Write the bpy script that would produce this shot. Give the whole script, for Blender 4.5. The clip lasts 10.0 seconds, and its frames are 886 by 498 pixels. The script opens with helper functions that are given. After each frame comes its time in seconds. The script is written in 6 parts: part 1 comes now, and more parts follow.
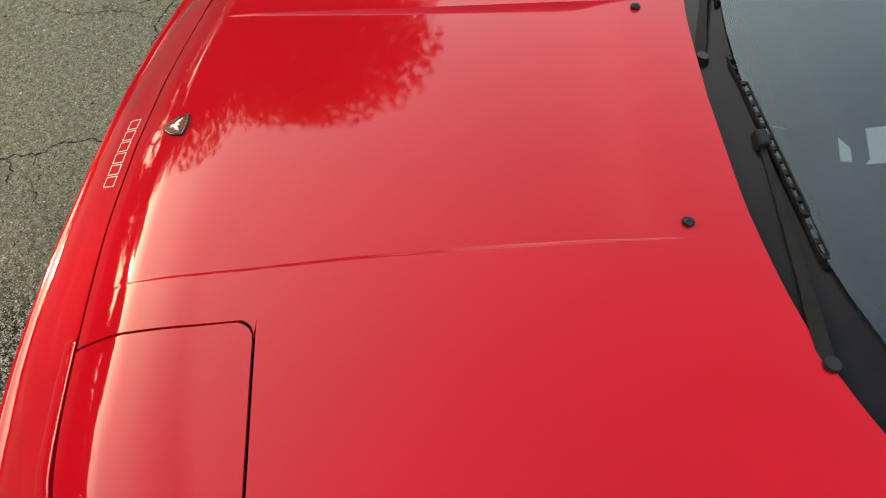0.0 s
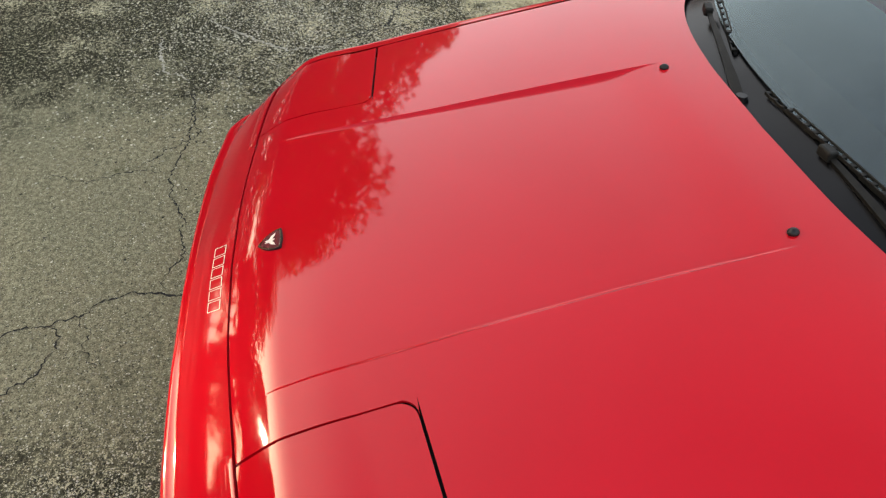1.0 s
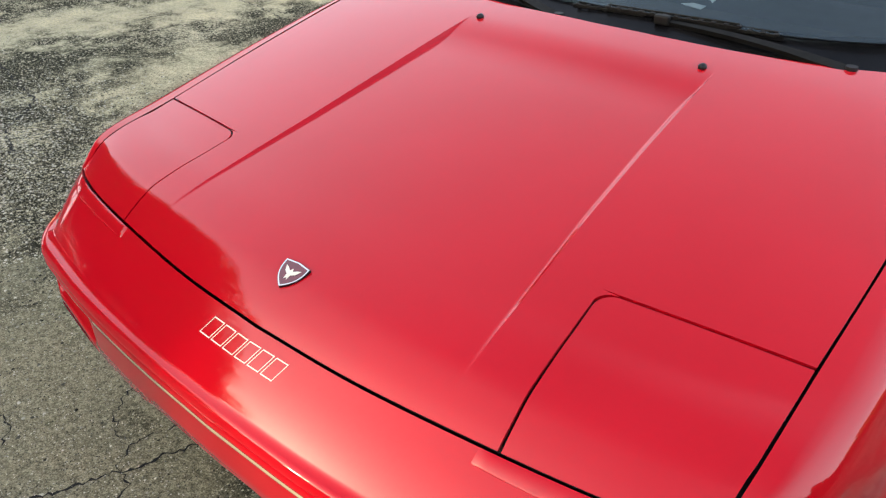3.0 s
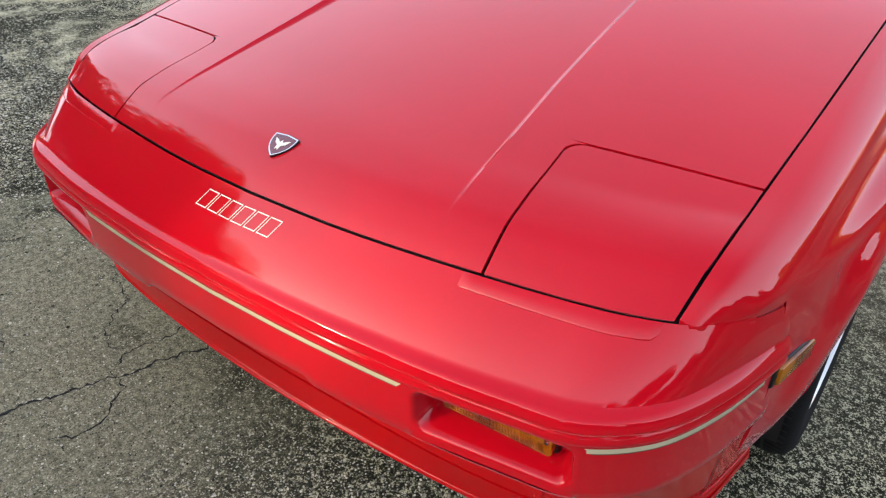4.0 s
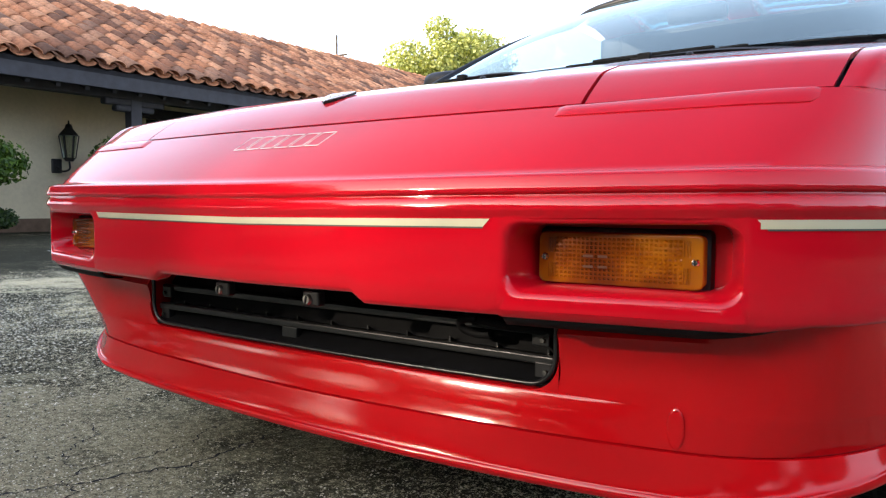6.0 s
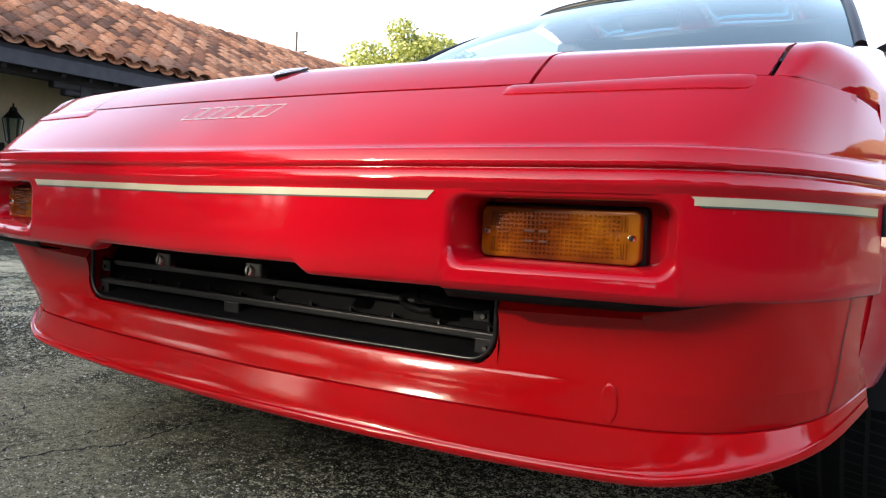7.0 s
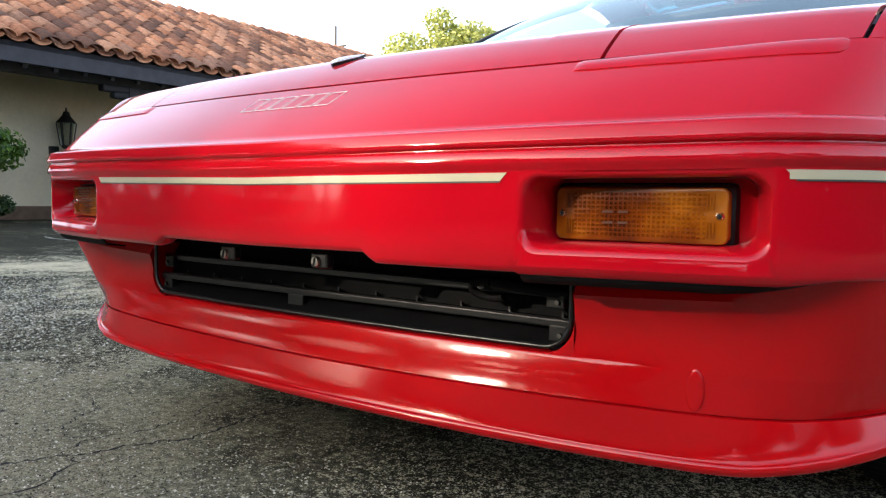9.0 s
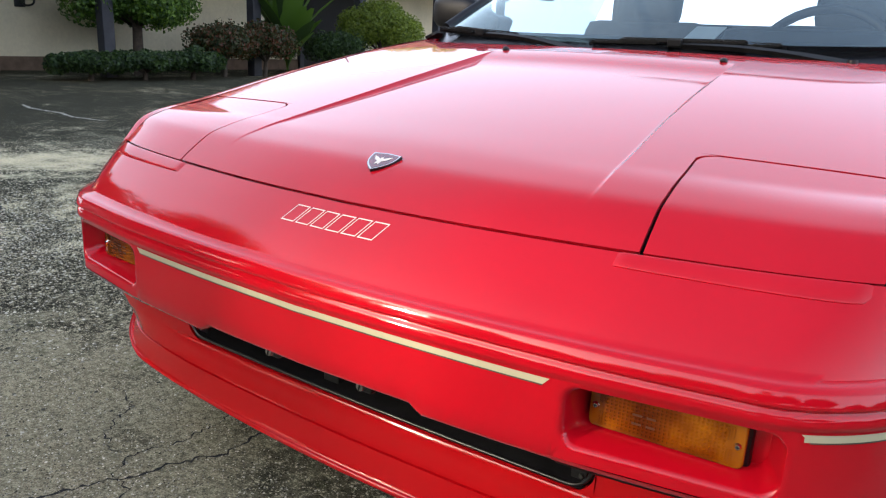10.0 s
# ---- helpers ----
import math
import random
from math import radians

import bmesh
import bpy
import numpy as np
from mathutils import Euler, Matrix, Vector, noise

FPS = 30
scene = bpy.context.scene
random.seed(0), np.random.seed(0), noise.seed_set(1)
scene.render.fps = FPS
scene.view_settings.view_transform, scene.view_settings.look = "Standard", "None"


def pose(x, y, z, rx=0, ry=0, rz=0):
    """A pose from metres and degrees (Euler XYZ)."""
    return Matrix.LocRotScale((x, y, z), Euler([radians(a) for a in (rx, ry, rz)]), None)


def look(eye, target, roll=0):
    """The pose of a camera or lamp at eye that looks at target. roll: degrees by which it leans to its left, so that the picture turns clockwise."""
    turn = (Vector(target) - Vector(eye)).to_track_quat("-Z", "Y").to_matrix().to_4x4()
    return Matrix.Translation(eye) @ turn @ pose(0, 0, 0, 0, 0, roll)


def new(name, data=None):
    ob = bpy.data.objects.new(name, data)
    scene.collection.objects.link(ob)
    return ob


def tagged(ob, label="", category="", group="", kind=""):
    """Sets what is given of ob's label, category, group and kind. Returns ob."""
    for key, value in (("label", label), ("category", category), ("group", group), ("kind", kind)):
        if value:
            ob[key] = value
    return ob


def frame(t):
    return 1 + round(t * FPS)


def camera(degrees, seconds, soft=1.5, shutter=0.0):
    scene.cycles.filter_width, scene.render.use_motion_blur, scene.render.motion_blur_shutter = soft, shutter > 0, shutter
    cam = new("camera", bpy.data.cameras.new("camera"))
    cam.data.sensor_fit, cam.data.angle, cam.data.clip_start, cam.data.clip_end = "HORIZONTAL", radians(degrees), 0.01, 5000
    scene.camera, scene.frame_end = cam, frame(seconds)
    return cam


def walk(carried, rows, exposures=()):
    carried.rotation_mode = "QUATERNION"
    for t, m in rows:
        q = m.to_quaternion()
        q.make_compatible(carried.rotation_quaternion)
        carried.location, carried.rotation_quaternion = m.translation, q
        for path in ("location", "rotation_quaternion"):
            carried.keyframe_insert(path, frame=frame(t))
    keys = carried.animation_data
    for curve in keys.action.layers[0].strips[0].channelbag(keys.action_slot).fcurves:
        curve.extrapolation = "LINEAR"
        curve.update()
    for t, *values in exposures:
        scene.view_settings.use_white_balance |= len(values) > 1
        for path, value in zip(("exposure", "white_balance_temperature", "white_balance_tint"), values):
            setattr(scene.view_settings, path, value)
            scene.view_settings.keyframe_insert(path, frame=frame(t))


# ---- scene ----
# ---------- camera ----------
cam = camera(61.85, 10.0, 1.25)
PATH = [
    (0, (0.9864, 0.7482, 1.6133), (-0.2663, 0.8933, 0.0610), 10.09),
    (0.5, (1.0182, 0.7015, 1.6123), (-0.3824, 0.7900, 0.1874), 6.04),
    (1, (1.0659, 0.4915, 1.5635), (-0.4209, 0.7443, 0.2499), 1.91),
    (1.5, (1.0071, 0.2972, 1.4637), (-0.4658, 1.0018, 0.3087), 3.90),
    (2, (0.8831, 0.1210, 1.4107), (-0.5877, 0.9476, 0.3366), -2.35),
    (2.2, (0.8425, 0.0687, 1.3935), (-0.5604, 1.0048, 0.3186), -1.41),
    (3.3, (0.7890, -0.2889, 1.2905), (-0.2305, 1.0377, 0.1948), -0.51),
    (3.5, (0.8286, -0.3113, 1.2568), (-0.1770, 1.0258, 0.1609), -0.31),
    (4, (0.8894, -0.3704, 1.2107), (-0.1211, 0.9456, 0.0941), -0.53),
    (4.5, (0.8123, -0.3875, 0.9726), (-0.1651, 1.0483, -0.0191), -1.19),
    (5, (0.7860, -0.4392, 0.6840), (-0.2520, 1.1730, 0.1157), -0.82),
    (5.5, (0.8004, -0.4551, 0.5681), (-0.3295, 1.1728, 0.2972), -0.42),
    (5.7, (0.8103, -0.4665, 0.5378), (-0.3595, 1.1454, 0.3555), -0.65),
    (6.8, (0.8200, -0.4894, 0.4711), (-0.3501, 1.1303, 0.3870), 2.48),
    (7, (0.8289, -0.4793, 0.4690), (-0.2488, 1.2023, 0.3666), 2.61),
    (7.5, (0.8178, -0.4715, 0.4599), (0.0061, 1.3499, 0.3061), 3.40),
    (8, (0.8080, -0.4780, 0.4689), (0.0059, 1.3471, 0.3089), 2.30),
    (8.5, (0.7933, -0.4767, 0.4680), (-0.2936, 1.1968, 0.3341), 1.26),
    (9, (0.7891, -0.4762, 0.4622), (-0.3844, 1.1379, 0.3290), 0.84),
    (9.5, (0.7690, -0.4821, 0.5262), (-0.3795, 1.1427, 0.3236), 0.41),
    (10, (0.7165, -0.5304, 0.8541), (-0.3609, 1.0653, 0.3129), 2.86),
]
walk(cam, [(t, look(eye, target, roll)) for t, eye, target, roll in PATH],
     exposures=[(0.0, 1.65, 7900, 9), (1.0, 1.62, 7900, 9), (2.0, 1.73, 7600, 9), (4.0, 1.74, 6700, 13), (5.5, 1.86, 6400, 13), (7.5, 1.62, 6250, 13), (9.0, 1.72, 6250, 12), (9.5, 1.80, 6300, 12), (10.0, 1.70, 6400, 13)])

# ---------- light ----------
SUN_EL, SUN_AZ = 16.0, 212.0     # degrees above the ground; azimuth from +y, clockwise seen from above
world = bpy.data.worlds.new("sky")
scene.world = world
world.use_nodes = True
wn = world.node_tree.nodes
sky = wn.new("ShaderNodeTexSky")
sky.sky_type = "NISHITA"
sky.sun_disc = False
sky.sun_elevation = radians(SUN_EL)
sky.sun_rotation = radians(SUN_AZ)
sky.air_density, sky.dust_density, sky.ozone_density = 0.85, 4.0, 1.2
wn["Background"].inputs[1].default_value = 0.15
haze = wn.new("ShaderNodeMix")
haze.data_type = "RGBA"
haze.inputs["B"].default_value = (7.3, 8.1, 9.5, 1)
tc = wn.new("ShaderNodeTexCoord")
up_axis = wn.new("ShaderNodeSeparateXYZ")
fade = wn.new("ShaderNodeMapRange")
fade.inputs["From Min"].default_value, fade.inputs["From Max"].default_value = 0.0, 0.92
fade.inputs["To Min"].default_value, fade.inputs["To Max"].default_value = 0.74, 0.02
world.node_tree.links.new(tc.outputs["Generated"], up_axis.inputs[0])
world.node_tree.links.new(up_axis.outputs["Z"], fade.inputs["Value"])
world.node_tree.links.new(fade.outputs[0], haze.inputs["Factor"])
world.node_tree.links.new(sky.outputs[0], haze.inputs["A"])
world.node_tree.links.new(haze.outputs["Result"], wn["Background"].inputs[0])
sun_data = bpy.data.lights.new("sun", "SUN")
sun_data.energy, sun_data.angle, sun_data.color = 3.45, radians(1.2), (1.0, 0.86, 0.66)
sun = new("sun", sun_data)
_sd = Vector((math.sin(radians(SUN_AZ)) * math.cos(radians(SUN_EL)), math.cos(radians(SUN_AZ)) * math.cos(radians(SUN_EL)), math.sin(radians(SUN_EL))))
sun.matrix_world = look(_sd * 60, (0, 0, 0))


# ---------- materials ----------
def mat_new(name, color=(0.5, 0.5, 0.5), rough=0.5, metal=0.0, coat=0.0, spec=0.5):
    m = bpy.data.materials.new(name)
    m.use_nodes = True
    b = m.node_tree.nodes["Principled BSDF"]
    b.inputs["Base Color"].default_value = (*color, 1)
    b.inputs["Roughness"].default_value = rough
    b.inputs["Metallic"].default_value = metal
    b.inputs["Coat Weight"].default_value = coat
    b.inputs["Coat Roughness"].default_value = 0.03
    b.inputs["Specular IOR Level"].default_value = spec
    return m, m.node_tree, b


def noise_node(nt, scale, detail=4.0, rough=0.6, vec=None, kind="ShaderNodeTexNoise"):
    n = nt.nodes.new(kind)
    n.inputs["Scale"].default_value = scale
    if kind == "ShaderNodeTexNoise":
        n.inputs["Detail"].default_value = detail
        n.inputs["Roughness"].default_value = rough
    if vec is not None:
        nt.links.new(vec, n.inputs["Vector"])
    return n


def ramp(nt, src, stops):
    r = nt.nodes.new("ShaderNodeValToRGB")
    e = r.color_ramp.elements
    while len(e) < len(stops):
        e.new(0.5)
    for el, (p, c) in zip(e, stops):
        el.position = p
        el.color = (*c, 1) if len(c) == 3 else c
    nt.links.new(src, r.inputs["Fac"])
    return r


def mix_color(nt, fac, a, b, mode="MIX"):
    n = nt.nodes.new("ShaderNodeMix")
    n.data_type = "RGBA"
    n.blend_type = mode
    for sock, val in ((n.inputs["Factor"], fac), (n.inputs["A"], a), (n.inputs["B"], b)):
        if isinstance(val, (int, float)):
            sock.default_value = val
        elif isinstance(val, tuple):
            sock.default_value = (*val, 1)
        else:
            nt.links.new(val, sock)
    return n.outputs["Result"]


def bump(nt, b, height, strength=0.3, distance=0.01):
    n = nt.nodes.new("ShaderNodeBump")
    n.inputs["Strength"].default_value = strength
    n.inputs["Distance"].default_value = distance
    nt.links.new(height, n.inputs["Height"])
    nt.links.new(n.outputs[0], b.inputs["Normal"])
    return n


def coords(nt):
    return nt.nodes.new("ShaderNodeTexCoord").outputs["Object"]


def make_paint(name="red_paint", gloss=(0.030, 0.055), chalk=0.13, blue=1.0):
    """Old single-stage red under a clear coat; chalk is the dusty, oxidised film on it."""
    m, nt, b = mat_new(name, (0.52, 0.003, 0.010), 0.5, 0.0, 1.0, 0.0)
    b.inputs["Sheen Weight"].default_value = chalk
    b.inputs["Sheen Roughness"].default_value = 0.30
    b.inputs["Sheen Tint"].default_value = (0.82, 0.86, 1.0, 1.0)
    b.inputs["Coat IOR"].default_value = 1.47
    c = coords(nt)
    n1 = noise_node(nt, 3.0, 3, 0.5, c)
    r = ramp(nt, n1.outputs["Fac"], [(0.3, (0.465, 0.0026, 0.0095 * blue)), (0.7, (0.510, 0.0034, 0.0125 * blue))])
    nt.links.new(r.outputs[0], b.inputs["Base Color"])
    n2 = noise_node(nt, 90.0, 2, 0.5, c)
    rr = ramp(nt, n2.outputs["Fac"], [(0.3, (gloss[0],) * 3), (0.8, (gloss[1],) * 3)])
    nt.links.new(rr.outputs[0], b.inputs["Coat Roughness"])
    n3 = noise_node(nt, 260.0, 1, 0.5, c)
    bn = nt.nodes.new("ShaderNodeBump")
    bn.inputs["Strength"].default_value, bn.inputs["Distance"].default_value = 0.006, 0.001
    nt.links.new(n3.outputs["Fac"], bn.inputs["Height"])
    nt.links.new(bn.outputs[0], b.inputs["Coat Normal"])
    return m


def make_simple(name, color, rough, metal=0.0, coat=0.0, var=0.12, scale=12.0, bmp=0.0, bscale=200.0):
    m, nt, b = mat_new(name, color, rough, metal, coat)
    c = coords(nt)
    n1 = noise_node(nt, scale, 5, 0.6, c)
    lo = tuple(v * (1 - var) for v in color)
    hi = tuple(min(1, v * (1 + var)) for v in color)
    r = ramp(nt, n1.outputs["Fac"], [(0.3, lo), (0.7, hi)])
    nt.links.new(r.outputs[0], b.inputs["Base Color"])
    if bmp:
        n2 = noise_node(nt, bscale, 3, 0.6, c)
        bump(nt, b, n2.outputs["Fac"], bmp, 0.003)
    return m


PAINT = make_paint()
PAINT_SOFT = make_paint("red_bumper_paint", (0.045, 0.095), 0.13)
PAINT_LOW = make_paint("red_stone_chipped_paint", (0.085, 0.14), 0.015, 0.5)
BLACK = make_simple("black_plastic", (0.007, 0.007, 0.0075), 0.42, var=0.3, scale=30, bmp=0.08, bscale=300)
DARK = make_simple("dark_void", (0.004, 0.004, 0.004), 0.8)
SLAT = make_simple("glossy_black_plastic", (0.0045, 0.0045, 0.005), 0.30, var=0.4, scale=35, bmp=0.1, bscale=250)
DULL = make_simple("dull_dark_steel", (0.09, 0.09, 0.085), 0.5, 1.0, var=0.35, scale=80)
RUBBER = make_simple("tyre_rubber", (0.0055, 0.0055, 0.006), 0.9, var=0.3, scale=25, bmp=0.3, bscale=150)
WIPER = make_simple("faded_black_metal", (0.010, 0.010, 0.009), 0.5, var=0.35, scale=40, bmp=0.15)
GOLD = make_simple("gold_stripe", (0.50, 0.45, 0.29), 0.35, coat=0.6, var=0.06)
WHITE = make_simple("white_outline", (0.78, 0.71, 0.60), 0.45, var=0.05)
CHROME = make_simple("chrome", (0.80, 0.79, 0.76), 0.12, 1.0, var=0.08)
MAROON = make_simple("maroon_enamel", (0.12, 0.006, 0.016), 0.25, coat=1.0)
STEEL = make_simple("brushed_steel", (0.32, 0.31, 0.29), 0.35, 1.0, var=0.25, scale=60)
CLOTH = make_simple("dark_cloth", (0.03, 0.033, 0.038), 0.9, var=0.3, scale=60, bmp=0.4)
DASH = make_simple("dash_vinyl", (0.03, 0.032, 0.035), 0.6, var=0.2, scale=30, bmp=0.2)
GRILLE = make_simple("dusty_grille_plastic", (0.0045, 0.0045, 0.005), 0.7, var=0.5, scale=30, bmp=0.1, bscale=250)
for _m, _v in ((RUBBER, 0.2), (WIPER, 0.15), (GRILLE, 0.12), (BLACK, 0.35), (SLAT, 0.6)):
    _m.node_tree.nodes["Principled BSDF"].inputs["Specular IOR Level"].default_value = _v
PAPER = make_simple("white_paper", (0.75, 0.75, 0.72), 0.8, var=0.04)


def make_glass(name, tint, rough=0.0, dust_glare=0.0):
    m = bpy.data.materials.new(name)
    m.use_nodes = True
    nt = m.node_tree
    nt.nodes.clear()
    out = nt.nodes.new("ShaderNodeOutputMaterial")
    tr = nt.nodes.new("ShaderNodeBsdfTransparent")
    tr.inputs[0].default_value = (*tint, 1)
    gl = nt.nodes.new("ShaderNodeBsdfGlossy")
    gl.inputs["Roughness"].default_value = rough + 0.01
    gl.inputs["Color"].default_value = (0.82, 0.98, 0.98, 1)
    fr = nt.nodes.new("ShaderNodeFresnel")
    fr.inputs[0].default_value = 1.65
    mx = nt.nodes.new("ShaderNodeMixShader")
    nt.links.new(fr.outputs[0], mx.inputs[0])
    nt.links.new(tr.outputs[0], mx.inputs[1])
    nt.links.new(gl.outputs[0], mx.inputs[2])
    if not dust_glare:
        nt.links.new(mx.outputs[0], out.inputs[0])
        return m
    film = nt.nodes.new("ShaderNodeBsdfDiffuse")
    film.inputs[0].default_value = (0.42, 0.56, 0.66, 1)
    streak = noise_node(nt, 5.0, 4, 0.6, coords(nt))
    amount = nt.nodes.new("ShaderNodeMapRange")
    amount.inputs["From Min"].default_value, amount.inputs["From Max"].default_value = 0.3, 0.7
    amount.inputs["To Min"].default_value, amount.inputs["To Max"].default_value = dust_glare * 0.75, dust_glare * 1.25
    nt.links.new(streak.outputs["Fac"], amount.inputs["Value"])
    top = nt.nodes.new("ShaderNodeMixShader")
    nt.links.new(amount.outputs[0], top.inputs[0])
    nt.links.new(mx.outputs[0], top.inputs[1])
    nt.links.new(film.outputs[0], top.inputs[2])
    nt.links.new(top.outputs[0], out.inputs[0])
    return m


GLASS = make_glass("tinted_glass", (0.62, 0.74, 0.78), dust_glare=0.045)


def make_amber():
    m, nt, b = mat_new("amber_lens", (0.75, 0.27, 0.015), 0.16, 0.0, 0.4, 0.4)
    b.inputs["Transmission Weight"].default_value = 0.2
    b.inputs["Coat Roughness"].default_value = 0.06
    c = coords(nt)
    n1 = noise_node(nt, 9.0, 3, 0.6, c)
    r = ramp(nt, n1.outputs["Fac"], [(0.36, (0.13, 0.022, 0.0005)), (0.5, (0.25, 0.056, 0.0008)), (0.64, (0.46, 0.15, 0.004))])
    nt.links.new(r.outputs[0], b.inputs["Base Color"])
    n2 = noise_node(nt, 30.0, 2, 0.5, c)
    bump(nt, b, n2.outputs["Fac"], 0.08, 0.002)
    return m


AMBER = make_amber()


# ---------- building helpers ----------
def mesh_of(name, verts, faces, mat, smooth=True):
    me = bpy.data.meshes.new(name)
    me.from_pydata([tuple(v) for v in verts], [], faces)
    me.update()
    if mat:
        me.materials.append(mat)
    if smooth:
        me.polygons.foreach_set("use_smooth", [True] * len(me.polygons))
    return me


def part(name, bm, mat, parent, label=""):
    """Links a bmesh, or a mesh, as one mesh object under a thing or a part."""
    if isinstance(bm, bmesh.types.BMesh):
        me = bpy.data.meshes.new(name)
        bm.to_mesh(me)
        bm.free()
        if mat:
            me.materials.append(mat)
    else:
        me = bm
    ob = new(name, me)
    if parent is not None:
        ob.parent = parent
    if label:
        ob["label"] = label
    return ob


def thing(name, label, category, at=(0, 0, 0), group="", kind=""):
    ob = new(name)
    ob.location = at
    ob.empty_display_size = 0.1
    return tagged(ob, label, category, group, kind)


def spline(ctrl, per=8):
    """Catmull-Rom through the control points, per samples a span."""
    p = [Vector(c) for c in ctrl]
    ext = [p[0] * 2 - p[1]] + p + [p[-1] * 2 - p[-2]]
    out = []
    for i in range(len(p) - 1):
        a, b, c, d = ext[i:i + 4]
        for k in range(per):
            t = k / per
            out.append(0.5 * ((2 * b) + (c - a) * t + (2 * a - 5 * b + 4 * c - d) * t * t + (3 * b - a - 3 * c + d) * t ** 3))
    out.append(p[-1])
    return out


def eased(rail, passes=14):
    """A rail with its small waves smoothed away, ends kept."""
    r = [Vector(v) for v in rail]
    for _ in range(passes):
        q = [r[0]] + [r[i] * 0.5 + (r[i - 1] + r[i + 1]) * 0.25 for i in range(1, len(r) - 1)] + [r[-1]]
        q[0] = Vector((r[0].x, r[0].y * 0.5 + r[1].y * 0.5, r[0].z * 0.5 + r[1].z * 0.5)) if abs(r[0].x) < 1e-9 else r[0]
        r = q
    return r


def mirrored(half):
    """A rail from x < 0 to x > 0, from its half at x >= 0."""
    return [Vector((-v.x, v.y, v.z)) for v in reversed(half[1:])] + list(half)


def sheet_data(rails):
    n = len(rails[0])
    verts = [v for r in rails for v in r]
    faces = []
    for i in range(len(rails) - 1):
        for j in range(n - 1):
            a = i * n + j
            faces.append((a, a + 1, a + n + 1, a + n))
    return verts, faces


def sheet(name, rails, mat, parent, thick=0.0, label="", flip=False, sharp=35):
    v, f = sheet_data(rails)
    if flip:
        f = [tuple(reversed(q)) for q in f]
    ob = part(name, mesh_of(name, v, f, mat), None, parent, label)
    finish(ob, thick, sharp)
    return ob


def finish(ob, thick=0.0, sharp=35):
    if sharp:
        bm = bmesh.new()
        bm.from_mesh(ob.data)
        lim = radians(sharp)
        for e in bm.edges:
            if (len(e.link_faces) == 2 and e.calc_face_angle(0) > lim) or (thick and len(e.link_faces) == 1):
                e.smooth = False
        bm.to_mesh(ob.data)
        bm.free()
    if thick:
        s = ob.modifiers.new("thickness", "SOLIDIFY")
        s.thickness, s.offset = thick, -1.0


def merge(*pairs):
    verts, faces = [], []
    for v, f in pairs:
        o = len(verts)
        verts += list(v)
        faces += [tuple(i + o for i in q) for q in f]
    return verts, faces


def box_bm(sx, sy, sz, at=(0, 0, 0), bevel=0.0, rot=None, bm=None, segs=2):
    b = bmesh.new()
    bmesh.ops.create_cube(b, size=1.0)
    bmesh.ops.scale(b, vec=(sx, sy, sz), verts=b.verts)
    if bevel:
        bmesh.ops.bevel(b, geom=list(b.edges), offset=bevel, segments=segs, profile=0.5, affect="EDGES")
    m = Matrix.Translation(at) @ (rot.to_matrix().to_4x4() if rot else Matrix())
    bmesh.ops.transform(b, matrix=m, verts=b.verts)
    if bm is None:
        return b
    me = bpy.data.meshes.new("tmp")
    b.to_mesh(me)
    b.free()
    bm.from_mesh(me)
    bpy.data.meshes.remove(me)
    return bm


def cyl_bm(r1, r2, h, at=(0, 0, 0), segs=24, rot=None, bm=None):
    b = bmesh.new()
    bmesh.ops.create_cone(b, cap_ends=True, segments=segs, radius1=r1, radius2=r2, depth=h)
    m = Matrix.Translation(at) @ (rot.to_matrix().to_4x4() if rot else Matrix())
    bmesh.ops.transform(b, matrix=m, verts=b.verts)
    if bm is None:
        return b
    me = bpy.data.meshes.new("tmp")
    b.to_mesh(me)
    b.free()
    bm.from_mesh(me)
    bpy.data.meshes.remove(me)
    return bm


def smooth_ob(ob, sharp=35):
    ob.data.polygons.foreach_set("use_smooth", [True] * len(ob.data.polygons))
    finish(ob, 0.0, sharp)
    return ob


def tube(name, pts, r, mat, parent, label="", segs=8):
    cu = bpy.data.curves.new(name, "CURVE")
    cu.dimensions, cu.bevel_depth, cu.bevel_resolution, cu.use_fill_caps = "3D", r, 2, True
    sp = cu.splines.new("POLY")
    sp.points.add(len(pts) - 1)
    for p, q in zip(sp.points, pts):
        p.co = (*q, 1)
    tmp = bpy.data.objects.new(name, cu)
    me = bpy.data.meshes.new_from_object(tmp)
    bpy.data.objects.remove(tmp)
    bpy.data.curves.remove(cu)
    me.materials.clear()
    me.materials.append(mat)
    return part(name, me, None, parent, label)


